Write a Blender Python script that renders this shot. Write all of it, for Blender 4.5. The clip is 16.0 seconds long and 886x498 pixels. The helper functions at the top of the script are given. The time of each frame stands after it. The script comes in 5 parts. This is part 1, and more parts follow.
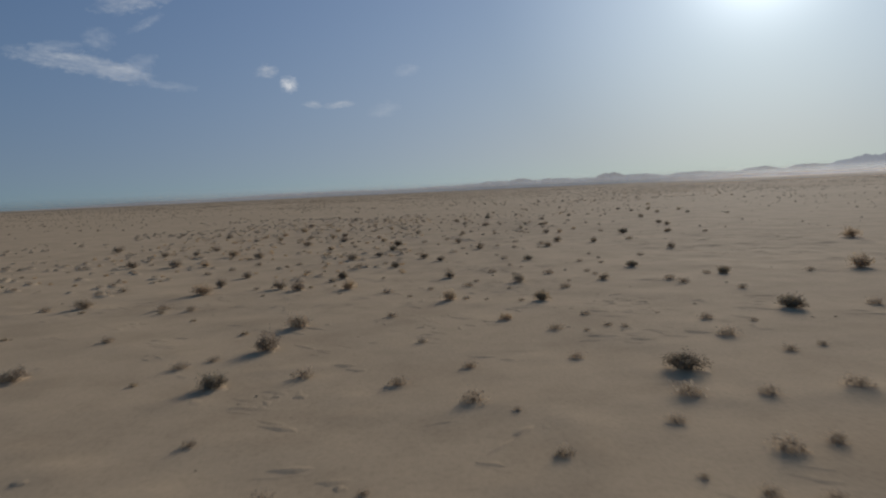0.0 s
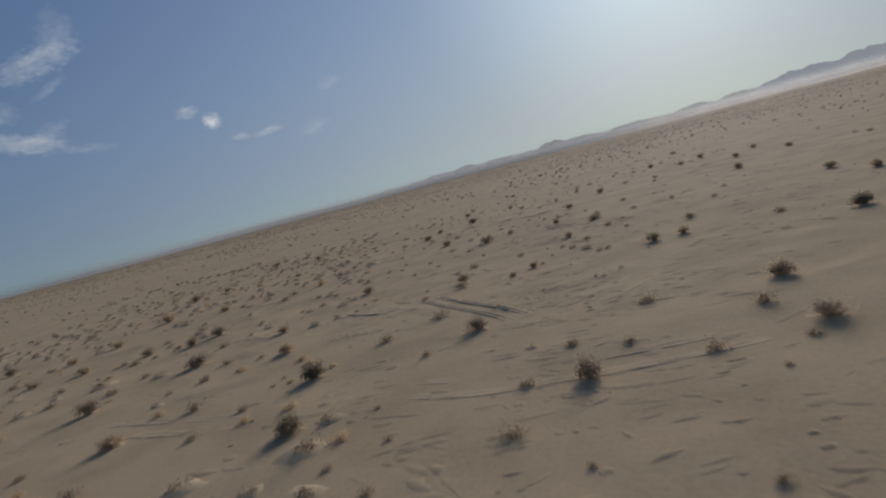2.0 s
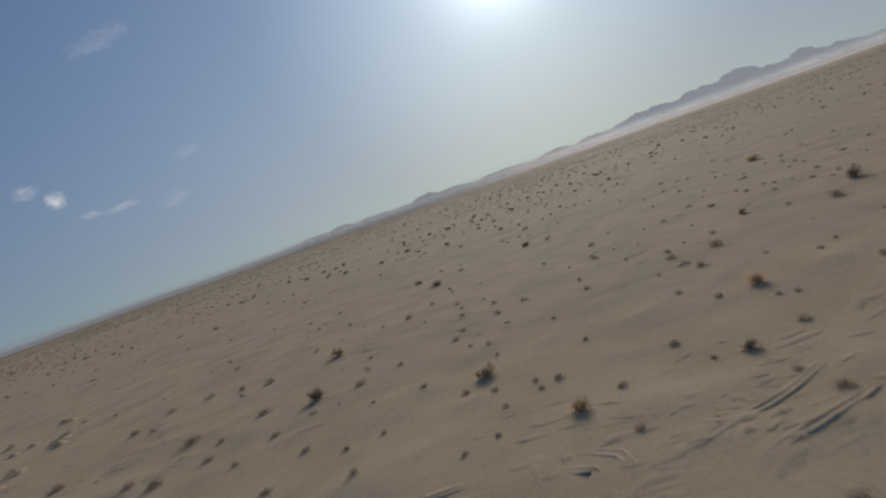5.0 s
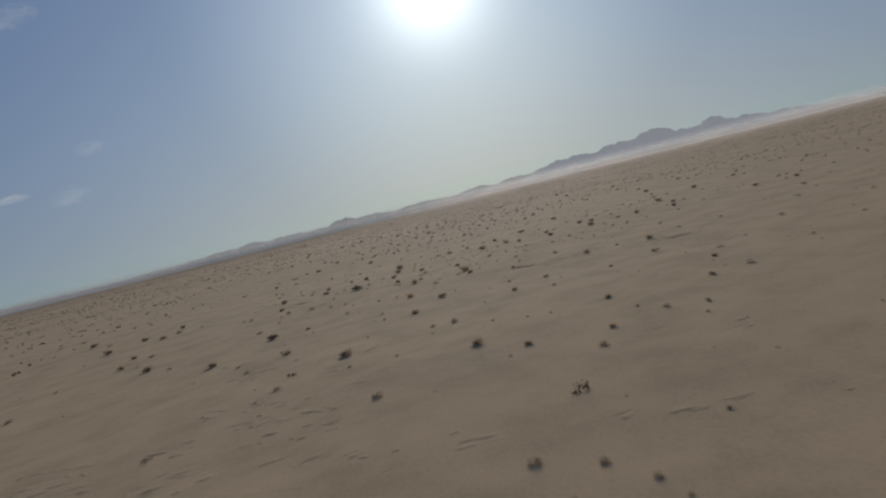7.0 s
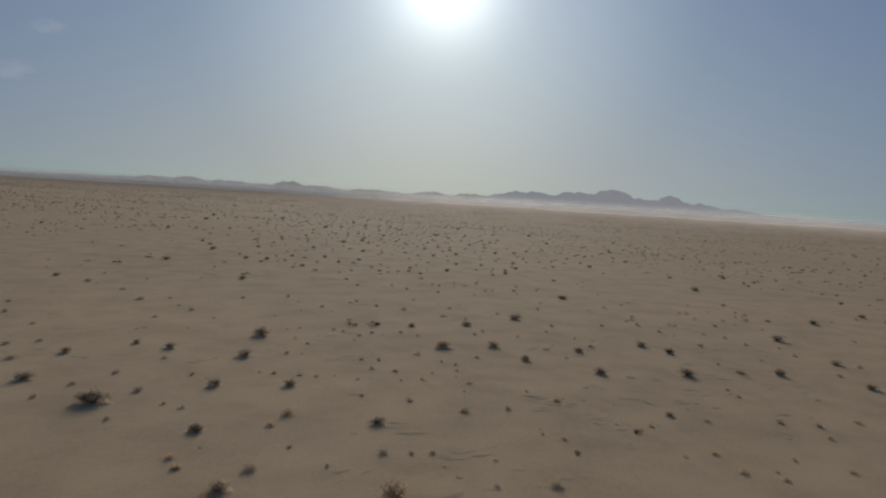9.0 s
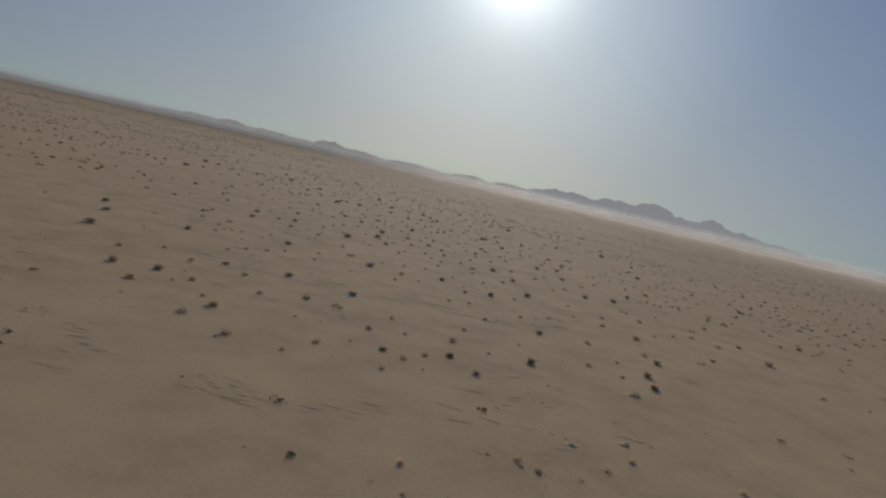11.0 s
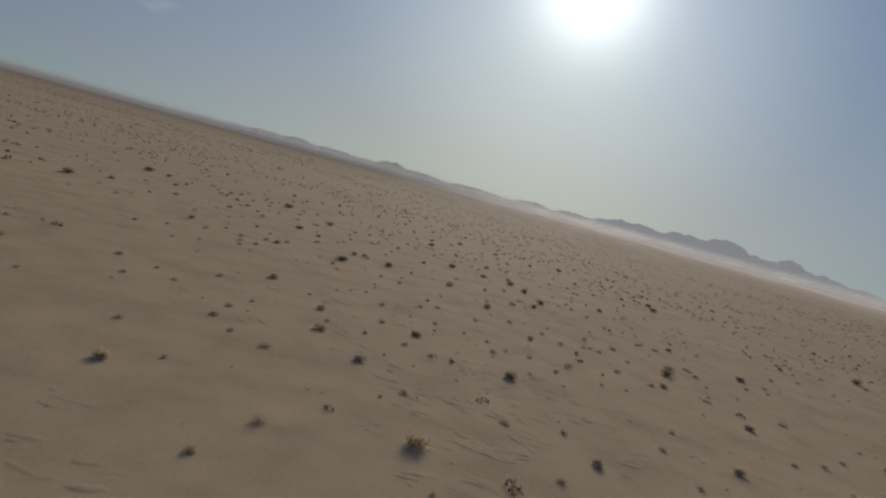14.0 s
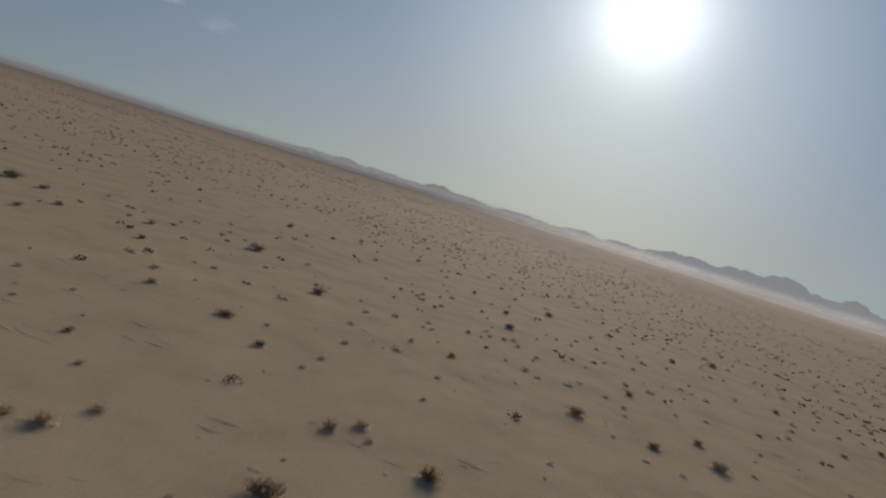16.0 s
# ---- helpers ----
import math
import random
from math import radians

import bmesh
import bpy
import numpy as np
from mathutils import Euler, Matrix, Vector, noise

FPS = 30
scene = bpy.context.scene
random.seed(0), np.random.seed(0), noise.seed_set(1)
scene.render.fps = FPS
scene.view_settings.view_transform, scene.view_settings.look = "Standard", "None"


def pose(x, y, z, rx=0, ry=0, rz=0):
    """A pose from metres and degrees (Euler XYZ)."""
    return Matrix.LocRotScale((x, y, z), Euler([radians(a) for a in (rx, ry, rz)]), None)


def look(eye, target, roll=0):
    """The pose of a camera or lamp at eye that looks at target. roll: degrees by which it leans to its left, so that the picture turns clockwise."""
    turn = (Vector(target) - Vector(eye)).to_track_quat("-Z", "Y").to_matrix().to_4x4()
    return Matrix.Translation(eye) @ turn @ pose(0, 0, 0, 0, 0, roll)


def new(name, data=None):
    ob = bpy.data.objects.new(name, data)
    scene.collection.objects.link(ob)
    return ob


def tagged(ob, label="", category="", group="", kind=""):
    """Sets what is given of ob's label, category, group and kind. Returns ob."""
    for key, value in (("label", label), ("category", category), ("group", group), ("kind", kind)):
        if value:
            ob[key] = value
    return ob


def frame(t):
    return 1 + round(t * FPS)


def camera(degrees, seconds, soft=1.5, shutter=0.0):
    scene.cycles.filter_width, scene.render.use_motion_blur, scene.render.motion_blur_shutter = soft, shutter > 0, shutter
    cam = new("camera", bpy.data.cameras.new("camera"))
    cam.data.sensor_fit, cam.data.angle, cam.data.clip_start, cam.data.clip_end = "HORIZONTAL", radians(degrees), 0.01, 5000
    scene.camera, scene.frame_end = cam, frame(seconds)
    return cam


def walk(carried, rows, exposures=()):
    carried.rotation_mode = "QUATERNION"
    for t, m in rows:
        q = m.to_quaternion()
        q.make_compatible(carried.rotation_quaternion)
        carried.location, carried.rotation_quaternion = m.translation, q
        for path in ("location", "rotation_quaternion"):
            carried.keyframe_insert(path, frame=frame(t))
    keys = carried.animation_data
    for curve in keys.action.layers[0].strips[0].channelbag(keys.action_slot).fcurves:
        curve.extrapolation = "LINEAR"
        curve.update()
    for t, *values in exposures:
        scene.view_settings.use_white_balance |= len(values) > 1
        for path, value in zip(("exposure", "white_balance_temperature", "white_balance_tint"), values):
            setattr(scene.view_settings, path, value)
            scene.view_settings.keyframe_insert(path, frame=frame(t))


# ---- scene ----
# Desert flats with scattered scrub, seen from a low flight towards a hazy range of hills.
from collections import namedtuple

FOV = 68.57
PATH = [
    (0.0, 0.01, -0.00, 7.20, 0.00, -5.15, -2.62),
    (0.5, -0.31, 14.11, 7.44, 0.67, -5.74, -7.22),
    (1.0, -0.75, 28.01, 7.47, 0.23, -5.77, -11.15),
    (1.5, -0.40, 43.21, 7.38, -1.41, -5.68, -12.99),
    (2.0, -0.37, 57.13, 7.49, -3.39, -5.84, -14.88),
    (2.5, 0.78, 72.16, 7.36, -4.87, -5.14, -15.56),
    (3.0, 2.10, 86.43, 7.28, -7.31, -4.67, -15.21),
    (3.5, 4.14, 100.17, 7.06, -9.02, -4.80, -16.89),
    (4.0, 6.41, 113.65, 7.15, -10.20, -4.76, -19.03),
    (4.5, 9.24, 127.60, 7.21, -12.12, -4.46, -19.44),
    (5.0, 12.41, 141.02, 7.24, -14.83, -4.21, -19.65),
    (5.2, 13.78, 146.36, 7.29, -16.00, -4.07, -19.63),
    (7.3, 32.84, 202.98, 9.33, -24.13, -3.77, -12.72),
    (7.5, 34.98, 208.25, 9.68, -24.66, -3.81, -11.37),
    (8.0, 40.99, 221.61, 10.25, -25.66, -3.47, -7.12),
    (8.5, 47.28, 234.97, 10.72, -27.24, -3.48, -1.19),
    (9.0, 53.15, 247.95, 11.41, -28.37, -4.23, 3.57),
    (9.2, 55.31, 253.34, 11.60, -28.65, -4.37, 5.00),
    (11.3, 78.82, 309.05, 12.11, -25.98, -6.17, 13.39),
    (11.5, 80.91, 314.09, 12.30, -25.50, -6.12, 13.05),
    (12.0, 86.19, 327.18, 12.41, -24.15, -5.72, 13.43),
    (12.5, 91.36, 341.00, 12.34, -23.64, -5.86, 14.13),
    (13.0, 95.95, 354.60, 12.28, -22.74, -6.41, 14.61),
    (13.5, 100.65, 368.66, 12.04, -21.69, -5.96, 14.92),
    (14.0, 105.10, 383.04, 11.84, -20.80, -5.31, 15.40),
    (14.5, 109.15, 397.02, 11.81, -19.93, -5.03, 15.81),
    (15.0, 112.96, 411.10, 11.59, -18.66, -5.01, 16.06),
    (15.5, 116.39, 425.44, 11.45, -17.17, -4.95, 16.64),
    (16.0, 119.32, 438.87, 11.47, -16.49, -4.39, 17.21),
]

cam = camera(FOV, 16.0, soft=2.1, shutter=0.15)


def flight(x, y, z, yaw, pitch, roll):
    """A camera pose from metres, heading (to the left of +y), pitch up and roll (as look() takes it)."""
    a, b = radians(yaw), radians(pitch)
    ahead = Vector((-math.sin(a) * math.cos(b), math.cos(a) * math.cos(b), math.sin(b)))
    eye = Vector((x, y, z))
    return look(eye, eye + ahead * 10.0, roll)


walk(cam, [(t, flight(*row)) for t, *row in PATH],
     [(0.0, 0.12, 6360, 10), (5.2, 0.10, 6370, 10), (8.3, -0.05, 6600, 10), (11.3, -0.03, 6800, 10), (16.0, -0.02, 6800, 10)])

# ---- light: low sun ahead of the aircraft, clear dusty sky ----
SUN_AZIMUTH = 26.9      # degrees to the right of +y
SUN_ELEVATION = 18.3
world = bpy.data.worlds.new("desert_sky")
scene.world = world
world.use_nodes = True
nodes, links = world.node_tree.nodes, world.node_tree.links
sun_way = Vector((math.sin(radians(SUN_AZIMUTH)) * math.cos(radians(SUN_ELEVATION)),
                  math.cos(radians(SUN_AZIMUTH)) * math.cos(radians(SUN_ELEVATION)),
                  math.sin(radians(SUN_ELEVATION))))
sky = nodes.new("ShaderNodeTexSky")
sky.sky_type = "NISHITA"
sky.sun_disc = False
sky.sun_elevation = radians(SUN_ELEVATION)
sky.sun_rotation = radians(SUN_AZIMUTH)
sky.altitude = 0.0
sky.air_density = 0.6
sky.dust_density = 0.0
sky.ozone_density = 8.0
# Dust in the air: the bright, pale aureole round the sun.
hazy = nodes.new("ShaderNodeTexSky")
hazy.sky_type = "PREETHAM"
hazy.turbidity = 2.5
hazy.sun_direction = sun_way


def sky_mix(kind, fac, a, b):
    n = nodes.new("ShaderNodeMix")
    n.data_type, n.blend_type = "RGBA", kind
    n.inputs[0].default_value = fac
    for value, slot in ((a, 6), (b, 7)):
        if isinstance(value, tuple):
            n.inputs[slot].default_value = (*value, 1.0)
        else:
            links.new(value, n.inputs[slot])
    return n.outputs[2]


clear_part = sky_mix("MULTIPLY", 1.0, sky.outputs["Color"], (0.086, 0.226, 0.232))
hazy_part = sky_mix("MULTIPLY", 1.0, hazy.outputs["Color"], (2.07, 2.48, 2.78))
both_parts = sky_mix("ADD", 1.0, clear_part, hazy_part)
background = nodes["Background"]
background.inputs["Strength"].default_value = 0.088
links.new(both_parts, background.inputs["Color"])

sun_lamp = bpy.data.lights.new("sun", "SUN")
sun_lamp.energy = 2.1
sun_lamp.angle = radians(24.0)
sun_lamp.color = (1.0, 0.965, 0.91)
sun = new("sun", sun_lamp)
sun.matrix_world = look(sun_way * 300.0, (0, 0, 0))


# ---- materials ----
def material(name, roughness=0.9):
    m = bpy.data.materials.new(name)
    m.use_nodes = True
    shader = m.node_tree.nodes["Principled BSDF"]
    shader.inputs["Roughness"].default_value = roughness
    shader.inputs["Specular IOR Level"].default_value = 0.15
    return m, m.node_tree, shader


def node(tree, kind, **values):
    n = tree.nodes.new(kind)
    for key, value in values.items():
        if key in n.inputs:
            n.inputs[key].default_value = value
    return n


def noise_tex(tree, coord, scale, detail=4.0, rough=0.55):
    n = node(tree, "ShaderNodeTexNoise", Scale=scale, Detail=detail, Roughness=rough)
    tree.links.new(coord, n.inputs["Vector"])
    return n.outputs["Fac"]


def ramp(tree, fac, stops):
    n = tree.nodes.new("ShaderNodeValToRGB")
    while len(n.color_ramp.elements) < len(stops):
        n.color_ramp.elements.new(0.5)
    for e, (at, colour) in zip(n.color_ramp.elements, stops):
        e.position, e.color = at, (*colour, 1.0)
    tree.links.new(fac, n.inputs["Fac"])
    return n.outputs["Color"]


def mix(tree, kind, fac, a, b):
    n = tree.nodes.new("ShaderNodeMix")
    n.data_type, n.blend_type = "RGBA", kind
    for value, slot in ((fac, 0), (a, 6), (b, 7)):
        if isinstance(value, (int, float)):
            n.inputs[slot].default_value = value
        elif isinstance(value, tuple):
            n.inputs[slot].default_value = (*value, 1.0)
        else:
            tree.links.new(value, n.inputs[slot])
    return n.outputs[2]


def sand_material(name, light, dark):
    """Wind-packed sand: broad tonal patches, fine grain, low ripples and grit."""
    m, tree, shader = material(name, 0.95)
    shader.inputs["Specular IOR Level"].default_value = 0.03
    where = tree.nodes.new("ShaderNodeNewGeometry").outputs["Position"]
    broad = noise_tex(tree, where, 0.018, 5.0, 0.6)
    middle = noise_tex(tree, where, 0.22, 5.0, 0.62)
    grain = noise_tex(tree, where, 6.0, 4.0, 0.7)
    colour = ramp(tree, broad, [(0.32, dark), (0.66, light)])
    patches = ramp(tree, middle, [(0.35, (0.87, 0.865, 0.86)), (0.55, (1.0, 1.0, 1.0)), (0.75, (1.08, 1.075, 1.05))])
    colour = mix(tree, "MULTIPLY", 1.0, colour, patches)
    specks = ramp(tree, grain, [(0.30, (0.89, 0.885, 0.875)), (0.50, (1.0, 1.0, 1.0)), (0.72, (1.06, 1.055, 1.045))])
    colour = mix(tree, "MULTIPLY", 1.0, colour, specks)
    tree.links.new(colour, shader.inputs["Base Color"])
    stretch = node(tree, "ShaderNodeMapping", Scale=(0.6, 1.15, 1.0), Rotation=(0.0, 0.0, 0.35))
    tree.links.new(where, stretch.inputs["Vector"])
    drift = noise_tex(tree, stretch.outputs["Vector"], 0.55, 6.0, 0.62)
    bump_a = node(tree, "ShaderNodeBump", Strength=0.16, Distance=0.13)
    tree.links.new(drift, bump_a.inputs["Height"])
    bump_b = node(tree, "ShaderNodeBump", Strength=0.25, Distance=0.025)
    tree.links.new(grain, bump_b.inputs["Height"])
    tree.links.new(bump_a.outputs["Normal"], bump_b.inputs["Normal"])
    tree.links.new(bump_b.outputs["Normal"], shader.inputs["Normal"])
    return m


def plant_material(name, stops, through_light):
    """Small dry leaves or twigs, each plant and each leaf a little different."""
    m, tree, shader = material(name, 0.75)
    info = tree.nodes.new("ShaderNodeObjectInfo").outputs["Random"]
    island = tree.nodes.new("ShaderNodeNewGeometry").outputs["Random Per Island"]
    colour = ramp(tree, island, stops)
    tint = ramp(tree, info, [(0.0, (0.75, 0.72, 0.70)), (0.5, (1.0, 1.0, 1.0)), (1.0, (1.30, 1.18, 1.0))])
    colour = mix(tree, "MULTIPLY", 1.0, colour, tint)
    tree.links.new(colour, shader.inputs["Base Color"])
    if through_light:
        leaf = tree.nodes.new("ShaderNodeBsdfTranslucent")
        tree.links.new(colour, leaf.inputs["Color"])
        both = tree.nodes.new("ShaderNodeMixShader")
        both.inputs["Fac"].default_value = through_light
        tree.links.new(shader.outputs["BSDF"], both.inputs[1])
        tree.links.new(leaf.outputs["BSDF"], both.inputs[2])
        tree.links.new(both.outputs["Shader"], tree.nodes["Material Output"].inputs["Surface"])
    return m


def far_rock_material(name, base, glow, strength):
    """Distant rock with the haze of miles of dusty air painted in as its own emission."""
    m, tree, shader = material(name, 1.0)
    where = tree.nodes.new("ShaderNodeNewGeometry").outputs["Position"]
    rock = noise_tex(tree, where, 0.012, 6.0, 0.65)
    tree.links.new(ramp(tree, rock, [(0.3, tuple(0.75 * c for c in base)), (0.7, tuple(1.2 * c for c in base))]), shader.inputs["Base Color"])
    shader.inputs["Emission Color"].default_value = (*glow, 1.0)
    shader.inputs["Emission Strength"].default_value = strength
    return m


def veil_material(name, colour, strength, density, noise_scale, low=0.35, high=0.7, edge="band"):
    """Drifting dust lit from behind by the sun, or thin cloud bright by its own emission: soft-edged and see-through.
    """
    m = bpy.data.materials.new(name)
    m.use_nodes = True
    tree = m.node_tree
    tree.nodes.clear()
    out = tree.nodes.new("ShaderNodeOutputMaterial")
    clear = tree.nodes.new("ShaderNodeBsdfTransparent")
    if strength:
        glow = node(tree, "ShaderNodeEmission", Color=(*colour, 1.0), Strength=strength).outputs["Emission"]
    else:
        glow = node(tree, "ShaderNodeBsdfTranslucent", Color=(*colour, 1.0)).outputs["BSDF"]
    both = tree.nodes.new("ShaderNodeMixShader")
    tree.links.new(clear.outputs["BSDF"], both.inputs[1])
    tree.links.new(glow, both.inputs[2])
    tree.links.new(both.outputs["Shader"], out.inputs["Surface"])
    uv = tree.nodes.new("ShaderNodeUVMap").outputs["UV"]
    split = tree.nodes.new("ShaderNodeSeparateXYZ")
    tree.links.new(uv, split.inputs["Vector"])

    def maths(kind, a, b=None):
        n = tree.nodes.new("ShaderNodeMath")
        n.operation, n.use_clamp = kind, kind != "POWER"
        for slot, value in enumerate((a, b)):
            if isinstance(value, (int, float)):
                n.inputs[slot].default_value = value
            elif value is not None:
                tree.links.new(value, n.inputs[slot])
        return n.outputs["Value"]

    stretch = node(tree, "ShaderNodeMapping", Scale=noise_scale)
    tree.links.new(uv, stretch.inputs["Vector"])
    wisp = node(tree, "ShaderNodeTexNoise", Scale=1.0, Detail=6.0, Roughness=0.6)
    tree.links.new(stretch.outputs["Vector"], wisp.inputs["Vector"])
    spread = node(tree, "ShaderNodeMapRange")
    spread.inputs["From Min"].default_value, spread.inputs["From Max"].default_value = low, high
    tree.links.new(wisp.outputs["Fac"], spread.inputs["Value"])
    u, v = split.outputs["X"], split.outputs["Y"]
    if edge == "band":       # thickest a little over its foot, thin at the top, fading out at both ends
        fade = maths("MULTIPLY", maths("POWER", maths("SUBTRACT", 1.0, v), 1.7), maths("POWER", maths("MULTIPLY", v, 2.6), 1.7))
        ends = maths("MULTIPLY", maths("MULTIPLY", u, 6.0), maths("MULTIPLY", maths("SUBTRACT", 1.0, u), 6.0))
        shape = maths("MULTIPLY", fade, ends)
    elif edge == "drift":    # growing from its near edge, fading at its crest and both ends
        grow = maths("POWER", maths("MULTIPLY", v, 1.2), 1.4)
        crest = maths("MULTIPLY", maths("SUBTRACT", 1.0, v), 6.0)
        ends = maths("MULTIPLY", maths("MULTIPLY", u, 6.0), maths("MULTIPLY", maths("SUBTRACT", 1.0, u), 6.0))
        shape = maths("MULTIPLY", maths("MULTIPLY", grow, crest), ends)
    else:                    # fading out all round
        ragged = node(tree, "ShaderNodeTexNoise", Scale=3.0, Detail=5.0, Roughness=0.65)
        place = tree.nodes.new("ShaderNodeNewGeometry").outputs["Position"]
        shrink = node(tree, "ShaderNodeMapping", Scale=(0.006, 0.006, 0.012))
        tree.links.new(place, shrink.inputs["Vector"])
        tree.links.new(shrink.outputs["Vector"], ragged.inputs["Vector"])
        push = node(tree, "ShaderNodeVectorMath")
        push.operation = "MULTIPLY_ADD"
        tree.links.new(ragged.outputs["Color"], push.inputs[0])
        push.inputs[1].default_value, push.inputs[2].default_value = (0.5, 0.6, 0.0), (-0.25, -0.3, 0.0)
        moved = tree.nodes.new("ShaderNodeVectorMath")
        tree.links.new(uv, moved.inputs[0])
        tree.links.new(push.outputs["Vector"], moved.inputs[1])
        n = tree.nodes.new("ShaderNodeVectorMath")
        n.operation = "DISTANCE"
        tree.links.new(moved.outputs["Vector"], n.inputs[0])
        n.inputs[1].default_value = (0.5, 0.5, 0.0)
        shape = maths("POWER", maths("SUBTRACT", 1.0, maths("MULTIPLY", n.outputs["Value"], 2.5)), 1.1)
    alpha = maths("MULTIPLY", maths("MULTIPLY", shape, spread.outputs["Result"]), density)
    tree.links.new(alpha, both.inputs["Fac"])
    return m


SAND = sand_material("packed_sand", (0.622, 0.443, 0.268), (0.569, 0.403, 0.244))
LOOSE_SAND = sand_material("loose_sand", (0.680, 0.492, 0.305), (0.630, 0.452, 0.279))
TWIGS = plant_material("dry_twigs", [(0.0, (0.19, 0.155, 0.12)), (1.0, (0.33, 0.275, 0.21))], 0.0)
LEAVES = plant_material("creosote_leaves", [(0.0, (0.42, 0.335, 0.24)), (0.6, (0.485, 0.39, 0.285)), (1.0, (0.55, 0.45, 0.335))], 0.62)
PALE_LEAVES = plant_material("pale_scrub_leaves", [(0.0, (0.42, 0.335, 0.24)), (1.0, (0.56, 0.455, 0.335))], 0.62)
# Leaf colour darkened to put in the shaded sides of bushes far off.
FAR_SHADED_LEAVES = plant_material("olive_scrub_leaves", [(0.0, (0.16, 0.13, 0.085)), (1.0, (0.27, 0.22, 0.145))], 0.4)
STRAW = plant_material("dry_grass", [(0.0, (0.30, 0.24, 0.165)), (1.0, (0.44, 0.36, 0.255))], 0.5)
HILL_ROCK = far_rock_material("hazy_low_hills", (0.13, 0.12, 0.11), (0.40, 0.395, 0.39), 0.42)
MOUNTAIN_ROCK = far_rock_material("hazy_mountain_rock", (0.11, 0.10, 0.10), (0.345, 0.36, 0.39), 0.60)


# ---- the ground ----
def lattice(n, seed):
    return np.random.RandomState(seed).rand(n, n)


LATTICES = [lattice(256, 11 + k) for k in range(4)]


def value_noise(x, y, size, k=0):
    """Smooth noise from 0 to 1 with hills about size metres across."""
    grid = LATTICES[k]
    fx, fy = np.asarray(x, float) / size + 1000.0, np.asarray(y, float) / size + 1000.0
    ix, iy = np.floor(fx).astype(int), np.floor(fy).astype(int)
    u, v = fx - ix, fy - iy
    u, v = u * u * (3 - 2 * u), v * v * (3 - 2 * v)
    a, b = grid[ix % 256, iy % 256], grid[(ix + 1) % 256, iy % 256]
    c, d = grid[ix % 256, (iy + 1) % 256], grid[(ix + 1) % 256, (iy + 1) % 256]
    return (a * (1 - u) + b * u) * (1 - v) + (c * (1 - u) + d * u) * v


def ground_z(x, y):
    """Broad swells, drifts, and irregular small hummocks where the sand has caught, fewer further on."""
    swell = 0.15 * (value_noise(x, y, 23.0, 0) - 0.5) + 0.08 * (value_noise(x, y, 8.0, 1) - 0.5)
    rough = np.interp(y, (120, 210), (1.0, 0.35))
    drift = 0.07 * rough * (value_noise(np.asarray(x) * 0.8 + np.asarray(y) * 0.25, y, 3.1, 2) - 0.5)
    lumps = np.clip(value_noise(x, y, 1.9, 3) * 0.65 + value_noise(x, y, 0.9, 0) * 0.35 - 0.60, 0, 1) * 0.45
    patch = np.clip(value_noise(x, y, 37.0, 1) * 2.2 - 0.6, 0, 1)
    return swell + drift + lumps * patch * rough


def spread_line(near, far, step, ends):
    """Even steps from near to far, then ever longer ones out to both ends."""
    line = list(np.arange(near, far + 0.01, step))
    for sign, end in ((-1, ends[0]), (1, ends[1])):
        at, gap = (near, step) if sign < 0 else (far, step)
        tail = []
        while (at - end) * sign < 0:
            gap *= 1.16
            at += sign * gap
            tail.append(at)
        line = tail[::-1] + line if sign < 0 else line + tail
    return np.array(line)


def sheet(name, us, ys, middle, height, mat):
    """One unbroken sheet; its finest strip follows the middle line."""
    gu, gy = np.meshgrid(us, ys)
    gx = gu + middle(gy)
    gz = height(gx, gy)
    nx, ny = len(us), len(ys)
    i = (np.arange(ny - 1)[:, None] * nx + np.arange(nx - 1)).ravel()
    faces = np.stack([i, i + 1, i + nx + 1, i + nx], 1)
    me = bpy.data.meshes.new(name)
    me.from_pydata(np.stack([gx.ravel(), gy.ravel(), gz.ravel()], 1).tolist(), [], faces.tolist())
    me.polygons.foreach_set("use_smooth", np.ones(len(faces), bool))
    me.materials.append(mat)
    return new(name, me)


ground = sheet("ground", spread_line(-52, 62, 0.5, (-4700, 4700)), spread_line(10, 500, 0.5, (-1500, 4700)),
               lambda y: np.interp(y, (0, 80, 150, 250, 360, 440, 560), (0, 2, 16, 54, 98, 122, 160)),
               lambda x, y: ground_z(x, y) * (np.hypot(x - 80, y - 270) < 900), SAND)
tagged(ground, "pale tan wind-packed desert sand with low drifts", "ground", kind="structure")


# ---- hills and mountains on the horizon ----
MIDDLE = Vector((60.0, 220.0, 0.0))     # about the middle of the flight; bearings are degrees to the right of +y
Hump = namedtuple("Hump", "bearing height width shape", defaults=(0.0,))


